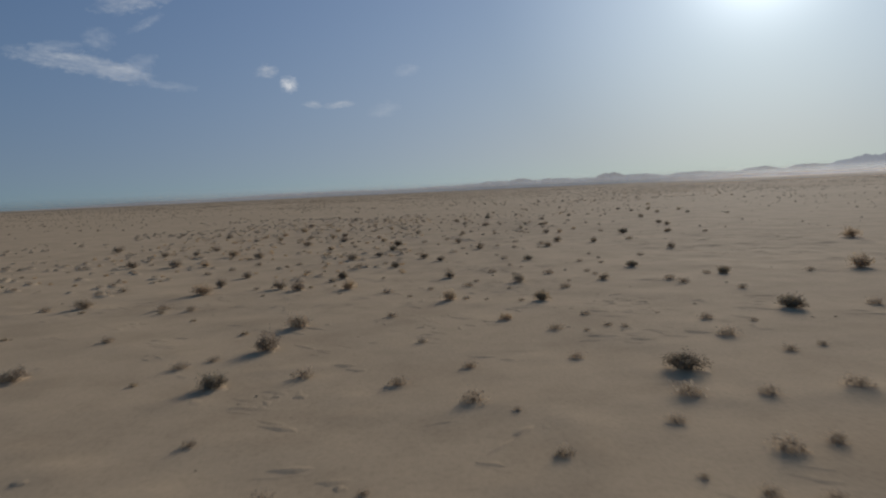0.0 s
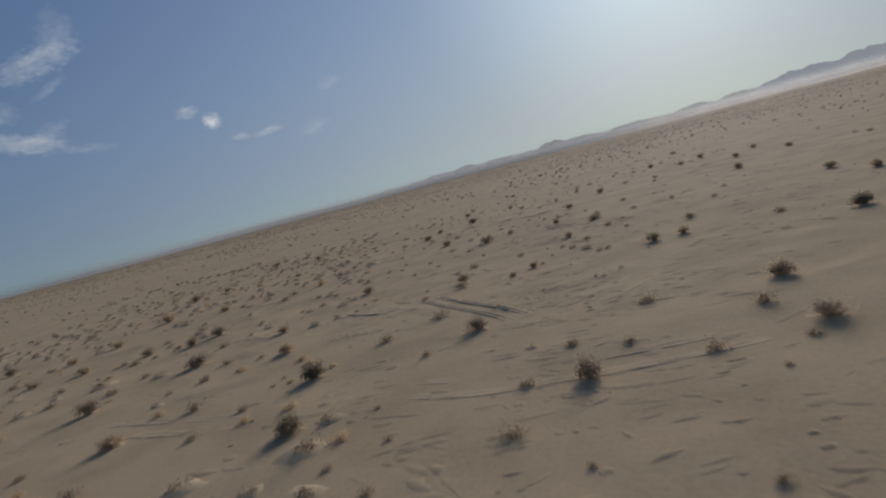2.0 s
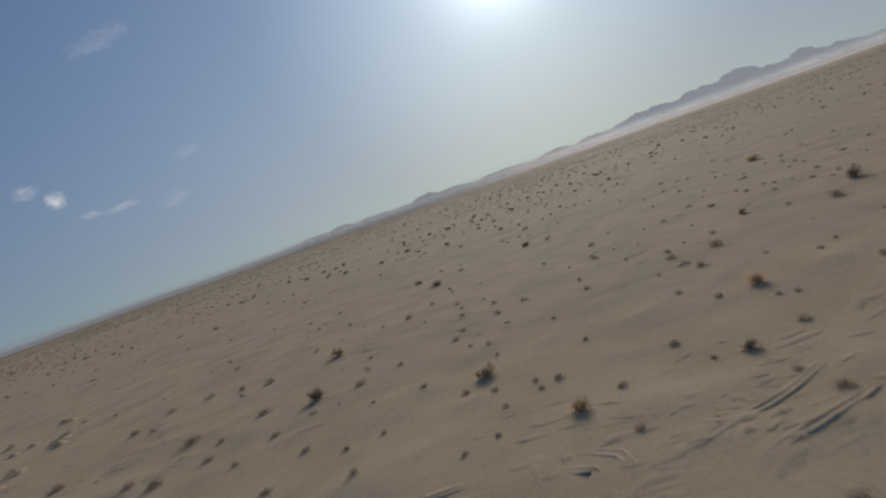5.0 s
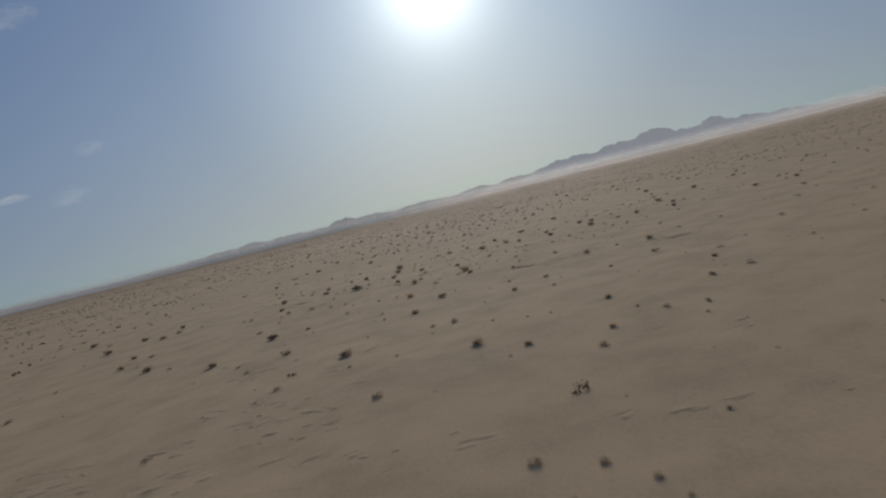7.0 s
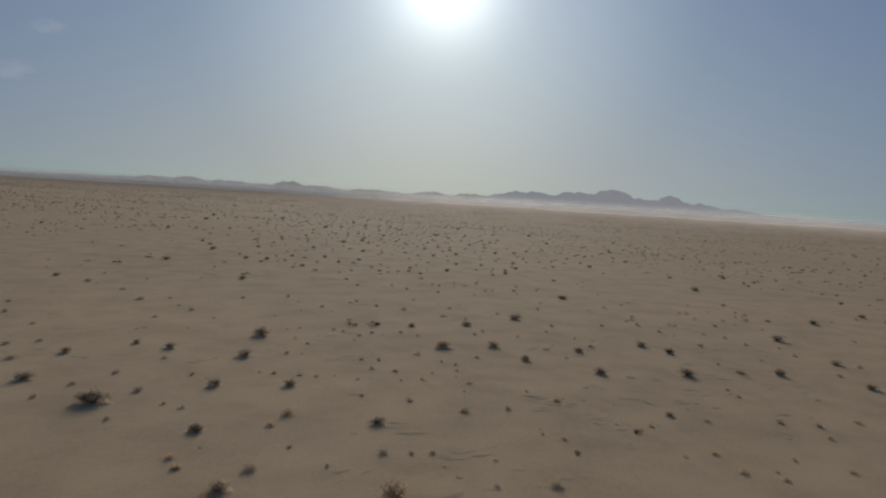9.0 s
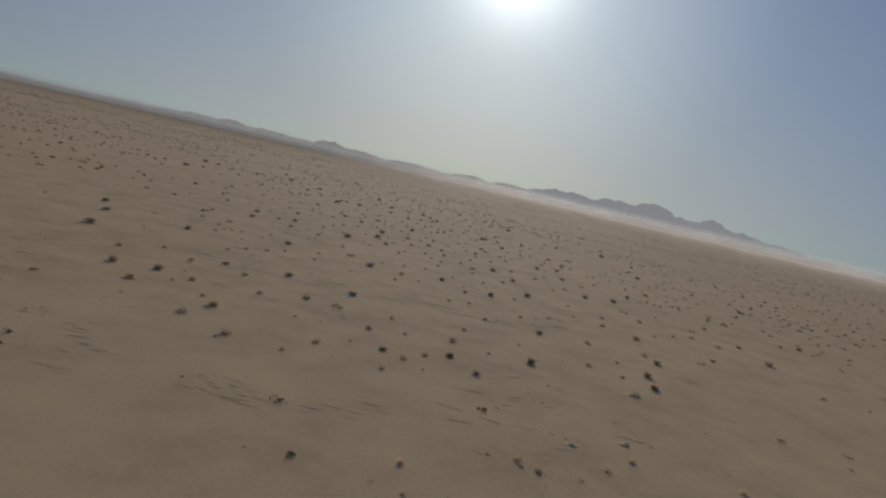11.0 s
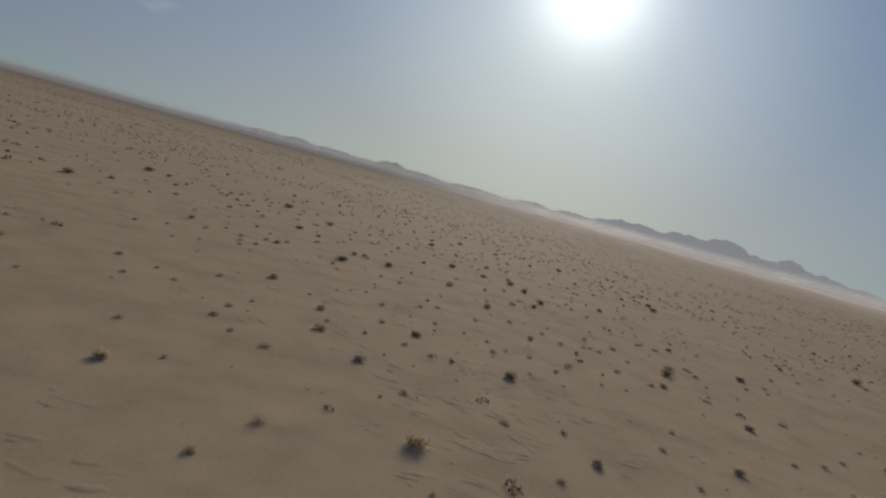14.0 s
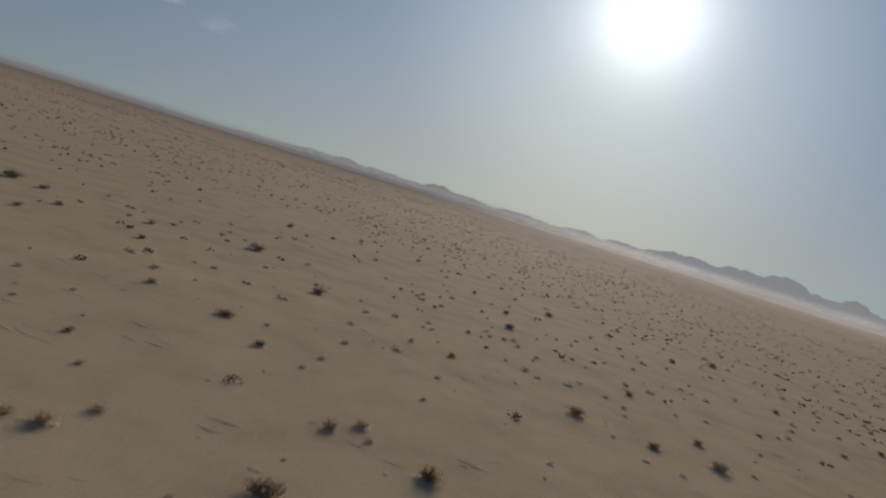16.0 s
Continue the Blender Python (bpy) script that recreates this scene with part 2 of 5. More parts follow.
def range_of_hills(name, humps, first, last, distance, depth, mat, rough, label, flat=3.0):
    """A range as a real relief: humps along its bearing, a crest with spurs and gullies running down from it."""
    bearings = np.arange(first, last, 0.10)
    down = np.linspace(-1.0, 1.0, 25)
    b, r = np.meshgrid(bearings, down)
    crest = np.zeros_like(b)
    for hump in humps:
        crest = np.maximum(crest, hump.height * np.exp(-np.abs((b - hump.bearing) / hump.width) ** (hump.shape or flat)))
    jag = (value_noise(b * 10, b * 0, 6.0, 3) - 0.5) + 0.7 * (value_noise(b * 10, b * 0, 2.3, 2) - 0.5)
    crest = crest * (1 + rough * jag)
    spur = 0.35 * (value_noise(b * 10, r * 4, 5.0, 1) - 0.5) * (1 - np.abs(r)) * np.abs(r) * 4
    height = np.clip(crest * np.clip((1 - np.abs(r)) ** 0.8 + spur, 0, None), 0, None)
    dist = distance + r * depth
    a = np.radians(b)
    x, y = MIDDLE.x + dist * np.sin(a), MIDDLE.y + dist * np.cos(a)
    z = height * np.pi / 180 * distance + 8.0 * np.minimum(1.0, crest * 3) * (1 - np.abs(r)) - 2.0
    nx, ny = len(bearings), len(down)
    i = (np.arange(ny - 1)[:, None] * nx + np.arange(nx - 1)).ravel()
    faces = np.stack([i, i + nx, i + nx + 1, i + 1], 1)
    me = bpy.data.meshes.new(name)
    me.from_pydata(np.stack([x.ravel(), y.ravel(), z.ravel()], 1).tolist(), [], faces.tolist())
    me.materials.append(mat)
    return tagged(new(name, me), label, "mountains", kind="structure")


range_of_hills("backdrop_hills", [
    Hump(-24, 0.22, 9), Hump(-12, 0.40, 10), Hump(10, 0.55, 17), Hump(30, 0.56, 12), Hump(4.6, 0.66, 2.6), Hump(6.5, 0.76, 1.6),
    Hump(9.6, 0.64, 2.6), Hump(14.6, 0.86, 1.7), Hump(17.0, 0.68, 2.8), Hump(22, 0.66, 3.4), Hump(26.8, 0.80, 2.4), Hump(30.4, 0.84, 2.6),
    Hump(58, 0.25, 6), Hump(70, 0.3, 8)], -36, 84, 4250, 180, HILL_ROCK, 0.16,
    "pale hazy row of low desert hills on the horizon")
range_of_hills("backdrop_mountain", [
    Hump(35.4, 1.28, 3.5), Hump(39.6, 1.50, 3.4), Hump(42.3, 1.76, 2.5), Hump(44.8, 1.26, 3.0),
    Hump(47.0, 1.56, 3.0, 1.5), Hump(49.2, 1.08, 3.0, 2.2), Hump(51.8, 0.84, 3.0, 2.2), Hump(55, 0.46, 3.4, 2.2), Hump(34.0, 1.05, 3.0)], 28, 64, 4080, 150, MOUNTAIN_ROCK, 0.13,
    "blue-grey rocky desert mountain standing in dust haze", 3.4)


def veil(name, first, last, distance, foot, top, mat, label):
    """A curved sheet of blowing dust standing on the plain."""
    bm = bmesh.new()
    uv = bm.loops.layers.uv.new()
    steps = 60
    pairs = []
    for n in range(steps + 1):
        a = radians(first + (last - first) * n / steps)
        x, y = MIDDLE.x + distance * math.sin(a), MIDDLE.y + distance * math.cos(a)
        pairs.append((bm.verts.new((x, y, foot)), bm.verts.new((x, y, top)), n / steps))
    for (a, b, u0), (c, d, u1) in zip(pairs, pairs[1:]):
        face = bm.faces.new((a, c, d, b))
        for loop, at in zip(face.loops, ((u0, 0), (u1, 0), (u1, 1), (u0, 1))):
            loop[uv].uv = at
    me = bpy.data.meshes.new(name)
    bm.to_mesh(me)
    bm.free()
    me.materials.append(mat)
    return tagged(new(name, me), label, "dust", kind="structure")


DUST = veil_material("blowing_dust", (0.80, 0.785, 0.73), 0.0, 2.6, (20.0, 1.0, 1.0), 0.1, 0.6)
THIN_DUST = veil_material("thin_dust_haze", (0.45, 0.465, 0.49), 0.0, 0.95, (8.0, 0.5, 1.0), -0.3, 0.6)
veil("backdrop_dust", 20, 64, 3500, -26, 62, DUST, "bright bank of wind-blown dust along the far plain")
veil("backdrop_haze", -44, 76, 3600, -12, 84, THIN_DUST, "thin haze of dust before the hills")


def drift_material(name, colour, density, noise_scale):
    """Dust streaming low over the plain: nothing at its near edge, thickest far out, fading again at its crest and both ends."""
    m = veil_material(name, colour, 0.0, density, noise_scale, -0.3, 0.7, "drift")
    tree = m.node_tree
    veil_shader = next(n for n in tree.nodes if n.type == "BSDF_TRANSLUCENT")
    both = tree.nodes.new("ShaderNodeAddShader")
    lit = node(tree, "ShaderNodeBsdfDiffuse", Color=(*colour, 1.0))
    target = veil_shader.outputs["BSDF"].links[0].to_socket
    tree.links.new(veil_shader.outputs["BSDF"], both.inputs[0])
    tree.links.new(lit.outputs["BSDF"], both.inputs[1])
    tree.links.new(both.outputs["Shader"], target)
    return m


def drift(name, first, last, profile, mat, label):
    """A sheet of dust that lies low over the plain and rises far off; profile: distance, height, share of the way."""
    bm = bmesh.new()
    uv = bm.loops.layers.uv.new()
    steps, rows = 60, []
    for n in range(steps + 1):
        a = radians(first + (last - first) * n / steps)
        rows.append([(bm.verts.new((MIDDLE.x + d * math.sin(a), MIDDLE.y + d * math.cos(a), z)), (n / steps, v)) for d, z, v in profile])
    for left, right in zip(rows, rows[1:]):
        for k in range(len(profile) - 1):
            corners = (left[k], right[k], right[k + 1], left[k + 1])
            face = bm.faces.new([c[0] for c in corners])
            for loop, c in zip(face.loops, corners):
                loop[uv].uv = c[1]
    me = bpy.data.meshes.new(name)
    bm.to_mesh(me)
    bm.free()
    me.materials.append(mat)
    return tagged(new(name, me), label, "dust", kind="structure")


drift("backdrop_dust", 14, 76, ((450, 0.1, 0.0), (620, 0.9, 0.15), (850, 1.6, 0.30), (1300, 3.0, 0.48), (1900, 4.2, 0.62), (2700, 5.2, 0.74), (3300, 6.0, 0.82), (3380, 20, 0.89), (3420, 44, 1.0)),
      drift_material("low_drifting_dust", (0.79, 0.765, 0.695), 1.05, (22.0, 2.0, 1.0)), "thin sheet of pale dust streaming low over the plain")
drift("backdrop_haze", -64, 30, ((560, 0.1, 0.0), (900, 1.4, 0.15), (1400, 2.8, 0.35), (2100, 4.0, 0.55), (2900, 5.0, 0.75), (3240, 6.0, 0.84), (3290, 22, 0.92), (3320, 50, 1.0)),
      drift_material("grey_ground_haze", (0.27, 0.275, 0.275), 0.7, (9.0, 1.4, 1.0)), "thin grey haze lying on the far plain")


# ---- painted glare round the sun ----
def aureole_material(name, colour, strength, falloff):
    """Emission that paints the sun's glare: brightest before the sun, fading to nothing, and clear to the light behind
    it.
    """
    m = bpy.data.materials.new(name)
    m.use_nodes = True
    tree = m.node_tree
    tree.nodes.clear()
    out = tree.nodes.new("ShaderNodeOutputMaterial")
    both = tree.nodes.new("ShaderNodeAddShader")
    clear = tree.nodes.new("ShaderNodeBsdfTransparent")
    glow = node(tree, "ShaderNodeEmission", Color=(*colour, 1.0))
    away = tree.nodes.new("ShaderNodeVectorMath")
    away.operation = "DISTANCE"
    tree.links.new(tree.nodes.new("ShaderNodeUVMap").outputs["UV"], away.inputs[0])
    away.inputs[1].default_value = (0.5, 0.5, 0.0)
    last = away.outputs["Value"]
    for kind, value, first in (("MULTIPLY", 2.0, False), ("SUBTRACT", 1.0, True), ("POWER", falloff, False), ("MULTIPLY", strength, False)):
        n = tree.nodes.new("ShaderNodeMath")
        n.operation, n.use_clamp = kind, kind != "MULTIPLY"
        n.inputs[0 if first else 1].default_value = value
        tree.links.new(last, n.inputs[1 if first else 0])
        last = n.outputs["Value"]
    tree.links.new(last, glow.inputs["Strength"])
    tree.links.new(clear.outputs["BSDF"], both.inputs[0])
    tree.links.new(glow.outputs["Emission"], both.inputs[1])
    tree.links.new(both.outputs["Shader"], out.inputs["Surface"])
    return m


def sun_glare(radius_degrees, far, strength, falloff):
    """A shallow glowing bowl, added as the sun's glare, that faces the plain, centred on the sun."""
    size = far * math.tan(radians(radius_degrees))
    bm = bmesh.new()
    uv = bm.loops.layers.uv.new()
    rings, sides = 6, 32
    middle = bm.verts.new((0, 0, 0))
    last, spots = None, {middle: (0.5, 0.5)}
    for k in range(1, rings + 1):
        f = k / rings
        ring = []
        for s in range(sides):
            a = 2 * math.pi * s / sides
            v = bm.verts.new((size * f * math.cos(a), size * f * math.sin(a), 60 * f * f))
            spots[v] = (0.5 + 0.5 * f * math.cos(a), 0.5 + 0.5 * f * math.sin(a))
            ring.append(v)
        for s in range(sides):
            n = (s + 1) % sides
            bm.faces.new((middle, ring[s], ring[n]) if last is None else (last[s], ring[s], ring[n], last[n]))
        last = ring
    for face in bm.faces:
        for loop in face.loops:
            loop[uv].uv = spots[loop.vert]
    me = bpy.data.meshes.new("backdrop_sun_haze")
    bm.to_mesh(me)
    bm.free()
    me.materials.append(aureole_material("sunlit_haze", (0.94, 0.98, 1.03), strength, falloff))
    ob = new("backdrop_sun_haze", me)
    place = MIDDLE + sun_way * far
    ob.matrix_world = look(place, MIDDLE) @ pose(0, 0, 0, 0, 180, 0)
    return tagged(ob, "glowing bowl painted as white glare round the low sun", "sky", kind="structure")


sun_glare(11.0, 4600.0, 1.2, 3.3)
sun_glare(22.0, 4300.0, 0.34, 1.6)


# ---- clouds ----
# The clouds' sunlit brightness is put in as emission.
PUFF = veil_material("small_cloud", (0.90, 0.94, 1.0), 0.56, 1.5, (2.2, 2.0, 1.0), 0.20, 0.62, "puff")
WISP = veil_material("thin_cloud", (0.90, 0.94, 1.0), 0.50, 1.05, (2.2, 3.4, 1.0), 0.22, 0.74, "puff")
FAINT = veil_material("faint_cloud", (0.90, 0.94, 1.0), 0.55, 0.42, (2.4, 2.6, 1.0), 0.22, 0.72, "puff")


def cloud(bearing, elevation, width, height, tilt, mat):
    """A small wisp of cloud, far off, facing the plain."""
    a, e, far = radians(bearing), radians(elevation), 4600.0
    place = Vector((math.sin(a) * math.cos(e), math.cos(a) * math.cos(e), math.sin(e))) * far + MIDDLE
    bm = bmesh.new()
    uv = bm.loops.layers.uv.new()
    n = 6
    rows = [[bm.verts.new(((i / n - 0.5) * width, (j / n - 0.5) * height, 60 * math.sin(3.1 * i / n) * math.sin(3.1 * j / n)))
             for i in range(n + 1)] for j in range(n + 1)]
    for j in range(n):
        for i in range(n):
            face = bm.faces.new((rows[j][i], rows[j][i + 1], rows[j + 1][i + 1], rows[j + 1][i]))
            for loop, (p, q) in zip(face.loops, ((i, j), (i + 1, j), (i + 1, j + 1), (i, j + 1))):
                loop[uv].uv = (p / n, q / n)
    me = bpy.data.meshes.new("backdrop_cloud")
    bm.to_mesh(me)
    bm.free()
    me.materials.append(mat)
    ob = new("backdrop_cloud", me)
    ob.matrix_world = look(place, MIDDLE, tilt) @ pose(0, 0, 0, 0, 180, 0)
    return tagged(ob, "small thin white wisp of cloud", "cloud", kind="structure")


cloud(-15.6, 11.0, 210, 130, -6, WISP)
cloud(-13.8, 9.9, 175, 165, 0, PUFF)
cloud(-11.8, 8.15, 190, 70, 4, WISP)
cloud(-9.5, 8.1, 330, 75, -5, WISP)
cloud(-3.3, 10.9, 260, 110, -6, FAINT)
cloud(-5.5, 7.6, 330, 150, -12, FAINT)
cloud(-30.6, 11.3, 980, 190, 8, WISP)
cloud(-27.0, 10.6, 520, 170, 8, WISP)
cloud(-23.6, 9.7, 480, 80, 6, FAINT)
cloud(-31.6, 12.4, 420, 90, -6, FAINT)
cloud(-28.6, 13.1, 250, 200, 0, FAINT)
cloud(-25.8, 11.4, 330, 150, -20, FAINT)
cloud(-25.3, 16.5, 760, 230, -18, WISP)
cloud(-23.4, 18.4, 300, 400, 10, FAINT)
cloud(-25.0, 14.5, 340, 80, -30, FAINT)
cloud(-6.7, 20.6, 620, 180, -14, FAINT)


# ---- plants ----
def tube(bm, points, radii, sides=4):
    """A thin tapering twig through the points."""
    rings = []
    for n, (p, r) in enumerate(zip(points, radii)):
        way = (points[min(n + 1, len(points) - 1)] - points[max(n - 1, 0)]).normalized()
        side = way.orthogonal().normalized()
        up = way.cross(side)
        rings.append([bm.verts.new(p + r * (math.cos(2 * math.pi * k / sides) * side + math.sin(2 * math.pi * k / sides) * up)) for k in range(sides)])
    for a, b in zip(rings, rings[1:]):
        for k in range(sides):
            bm.faces.new((a[k], a[(k + 1) % sides], b[(k + 1) % sides], b[k]))


def shrub_meshes(seed, branches, leaves, spread, leaf_size, leaf_mat, tall=1.0, dense=0.78):
    """A bush about 1 m wide: stems fanning out of one root, and small leaves round their outer halves."""
    rnd = random.Random(seed)
    stems, crown = bmesh.new(), bmesh.new()
    paths = []
    lop = rnd.uniform(0, 6.28)
    lobes = [(Vector((0.30 * rnd.random() * math.cos(lop + 2.2 * k), 0.30 * rnd.random() * math.sin(lop + 2.2 * k), 0)), rnd.uniform(0.24, 0.40), rnd.uniform(0.7, 1.3))
             for k in range(4)]
    for n in range(branches):
        a = 2 * math.pi * n / branches + rnd.uniform(-0.4, 0.4)
        lean = rnd.uniform(0.15, 1.15) * spread
        length = rnd.uniform(0.30, 0.52) * (1 + 0.28 * math.cos(a - lop)) * tall
        way = Vector((math.cos(a) * math.sin(lean), math.sin(a) * math.sin(lean), math.cos(lean)))
        points, at = [], Vector((0.05 * math.cos(a), 0.05 * math.sin(a), -0.06))
        for k in range(5):
            points.append(at.copy())
            at += way * length / 4
            way = (way + Vector((rnd.uniform(-0.25, 0.25), rnd.uniform(-0.25, 0.25), rnd.uniform(-0.05, 0.25)))).normalized()
        tube(stems, points, (0.014, 0.011, 0.008, 0.006, 0.003))
        paths.append(points)
        for k in range(3):
            root = points[rnd.choice((1, 2, 3))]
            off = (way + Vector((rnd.uniform(-0.9, 0.9), rnd.uniform(-0.9, 0.9), rnd.uniform(-0.2, 0.7)))).normalized()
            tip = root + off * rnd.uniform(0.10, 0.24)
            tube(stems, [root, root.lerp(tip, 0.5) + Vector((0, 0, 0.01)), tip], (0.006, 0.005, 0.002), 3)
            paths.append([root, root.lerp(tip, 0.5), tip, tip, tip])
    for n in range(leaves):
        points = rnd.choice(paths)
        k = rnd.choice((1, 2, 2, 3, 3, 3))
        at = points[k].lerp(points[k + 1], rnd.random()) + Vector([rnd.gauss(0, 0.045) for _ in range(3)])
        if rnd.random() < dense:
            a, up, r = rnd.uniform(0, 6.283), math.asin(rnd.random() ** 0.8), rnd.random() ** 0.28
            foot, size, high = rnd.choice(lobes)
            r *= size * (1 + 0.22 * math.sin(2 * a + lop) + 0.15 * math.sin(5 * a + 2 * lop) + 0.12 * math.sin(3 * a + 7 * up))
            at = foot + Vector((r * math.cos(a) * math.cos(up) * 1.1, r * math.sin(a) * math.cos(up) * 1.1, r * math.sin(up) * 1.15 * tall * high + 0.03))
        at.z = max(at.z, 0.01)
        s = leaf_size * rnd.uniform(0.6, 1.5)
        turn = Euler([rnd.uniform(0, 6.28) for _ in range(3)]).to_matrix()
        shape = ((-0.5, -0.15, 0), (0.1, -0.42, 0.1), (0.75, 0.0, 0), (0.1, 0.42, 0.1))
        crown.faces.new([crown.verts.new(at + turn @ Vector(p) * s) for p in shape])
    made = []
    for name, bm, mat in (("woody_stem", stems, TWIGS), ("foliage", crown, leaf_mat)):
        me = bpy.data.meshes.new(name)
        bm.to_mesh(me)
        bm.free()
        me.materials.append(mat)
        made.append(me)
    return made


def mound_mesh(seed):
    """The low heap of blown sand that gathers round a bush, with a tail downwind."""
    rnd = random.Random(seed)
    bm = bmesh.new()
    rings, sides = 6, 14
    wob = [rnd.uniform(0.65, 1.25) for _ in range(sides)]
    top = bm.verts.new((0, 0, 0.08))
    last = None
    for k in range(1, rings + 1):
        f = k / rings
        ring = []
        for s in range(sides):
            a = 2 * math.pi * s / sides
            r = f * 0.72 * wob[s] * (1 + 0.7 * max(0, math.cos(a)) ** 3)
            ring.append(bm.verts.new((r * math.cos(a), r * math.sin(a) * 0.8, 0.08 * (1 - f * f) ** 1.3 * rnd.uniform(0.8, 1.2) - 0.18 * f ** 5)))
        for s in range(sides):
            t = (s + 1) % sides
            bm.faces.new((top, ring[s], ring[t]) if last is None else (last[s], ring[s], ring[t], last[t]))
        last = ring
    for f in bm.faces:
        f.smooth = True
    me = bpy.data.meshes.new("sand_mound")
    bm.to_mesh(me)
    bm.free()
    me.materials.append(LOOSE_SAND)
    return me


GREEN_KINDS = [shrub_meshes(100 + n, 13 + n % 4, 1250, 1.0, 0.042, LEAVES) for n in range(6)]
THIN_KINDS = [shrub_meshes(200 + n, 16, 1100, 1.05, 0.040, LEAVES, 1.1, 0.6) for n in range(3)]
DRY_KINDS = [shrub_meshes(300 + n, 18, 1600, 0.95, 0.042, STRAW, 0.85) for n in range(3)]
MOUNDS = [mound_mesh(400 + n) for n in range(4)]
picks = random.Random(7)
placed = []


def shrub(x, y, wide, kind="green"):
    """One bush, wide metres across, standing on its heap of sand."""
    stems, foliage = picks.choice({"green": GREEN_KINDS, "thin": THIN_KINDS, "dry": DRY_KINDS}[kind])
    words = {"green": "dark olive creosote bush on a low sand mound", "thin": "sparse twiggy desert bush with bare grey stems",
             "dry": "dry straw-coloured desert bush on bare sand"}[kind]
    base = new("desert_shrub")
    base.empty_display_size = 0.2
    z, tall = float(ground_z(x, y)), 1.0 if y < 190 else 0.74
    base.matrix_world = pose(x, y, z + 0.05 * wide, 0, 0, picks.uniform(0, 360)) @ Matrix.Diagonal((wide, wide, wide * tall * picks.uniform(0.85, 1.15), 1))
    for me in (stems, foliage):
        new(me.name.split(".")[0], me).parent = base
    heap = new("sand_mound", picks.choice(MOUNDS))
    heap.parent = base
    heap.matrix_basis = pose(0, 0, -0.10)
    placed.append((x, y, wide))
    return tagged(base, words, "shrub", "scattered desert shrubs")

shrub(9.1, 24.2, 1.51, "dry")
shrub(-9.1, 24.7, 1.41, "dry")
shrub(-18.5, 27.0, 1.41)
shrub(-8.5, 30.5, 1.52)
shrub(18.7, 34.7, 1.70, "dry")
shrub(3.3, 35.1, 0.81)
shrub(-8.2, 35.6, 1.52)
shrub(6.1, 40.4, 1.25, "dry")
shrub(0.3, 42.3, 1.20)
shrub(-25.5, 45.5, 1.48)
shrub(11.9, 47.9, 0.97)
shrub(31.2, 48.1, 1.90)
shrub(21.1, 48.6, 1.25, "dry")
shrub(5.6, 48.7, 1.24)
shrub(-7.3, 49.0, 1.31)
shrub(-18.6, 49.7, 1.76)
shrub(-11.3, 49.8, 1.35)
shrub(-13.0, 51.1, 1.27)
shrub(0.5, 53.3, 1.24)
shrub(-18.7, 53.9, 1.22)
shrub(16.0, 54.7, 1.22, "dry")
shrub(-8.7, 55.8, 1.26, "dry")
shrub(-18.1, 59.6, 1.21)
shrub(-4.6, 62.3, 1.16, "dry")
shrub(8.4, 63.6, 0.95, "dry")
shrub(-0.3, 65.9, 1.07)
shrub(24.5, 69.2, 1.20)
shrub(-2.0, 69.4, 1.25)
shrub(44.8, 71.0, 2.21)
shrub(-26.4, 71.7, 1.20)
shrub(-10.1, 71.9, 1.71)
shrub(-30.0, 72.5, 2.02)
shrub(-35.4, 73.8, 1.54)
shrub(-7.3, 74.3, 1.23)
shrub(12.5, 76.9, 1.39, "thin")
shrub(4.5, 77.5, 1.21)
shrub(-22.3, 78.4, 1.56)
shrub(18.7, 80.3, 1.11)
shrub(-6.2, 80.7, 1.39, "dry")
shrub(-26.4, 81.9, 1.70)
shrub(14.7, 83.0, 1.39)
shrub(-14.7, 85.4, 1.27)
shrub(-33.0, 86.8, 1.26)
shrub(-37.4, 87.1, 1.32)
shrub(-6.0, 87.7, 1.50, "dry")
shrub(2.2, 88.4, 1.30)
shrub(31.6, 90.8, 1.20, "dry")
shrub(-32.1, 92.2, 1.35)
shrub(25.8, 92.5, 1.46, "dry")
shrub(-19.5, 93.8, 1.41)
shrub(-8.6, 95.6, 1.23)
shrub(17.8, 98.7, 0.97)
shrub(15.9, 99.0, 1.32)
shrub(-15.1, 99.4, 1.71)
shrub(-49.8, 99.5, 2.04)
shrub(6.3, 100.2, 0.66)
shrub(8.2, 102.0, 0.85)
shrub(-10.0, 103.1, 1.03)
shrub(3.2, 103.6, 1.16)
shrub(36.1, 104.0, 1.23)
shrub(21.2, 104.7, 0.92)
shrub(-18.3, 109.0, 1.34)
shrub(-27.4, 110.1, 1.35)
shrub(-16.5, 110.2, 1.44)
shrub(-31.5, 110.2, 1.17)
shrub(36.9, 110.5, 1.23)
shrub(-22.3, 110.5, 1.32)
shrub(-4.1, 111.0, 1.22)
shrub(13.6, 111.6, 0.91)
shrub(-32.0, 117.8, 1.17)
shrub(18.2, 118.9, 1.14)
shrub(18.9, 120.1, 1.14)
shrub(-29.3, 121.2, 1.33)
shrub(-40.0, 121.9, 1.58)
shrub(19.9, 123.1, 0.69, "thin")
shrub(8.3, 124.7, 1.49)
shrub(16.0, 124.9, 0.76, "dry")
shrub(11.4, 127.3, 0.76)
shrub(-9.9, 127.3, 1.08)
shrub(-20.4, 127.6, 1.34)
shrub(40.2, 131.0, 1.45, "thin")
shrub(-27.9, 131.7, 1.88)
shrub(4.7, 133.0, 1.39)
shrub(21.2, 137.4, 1.22)
shrub(53.9, 142.3, 1.14)
shrub(-14.8, 144.7, 1.14)
shrub(48.7, 146.6, 1.14)
shrub(3.3, 147.3, 1.36, "dry")
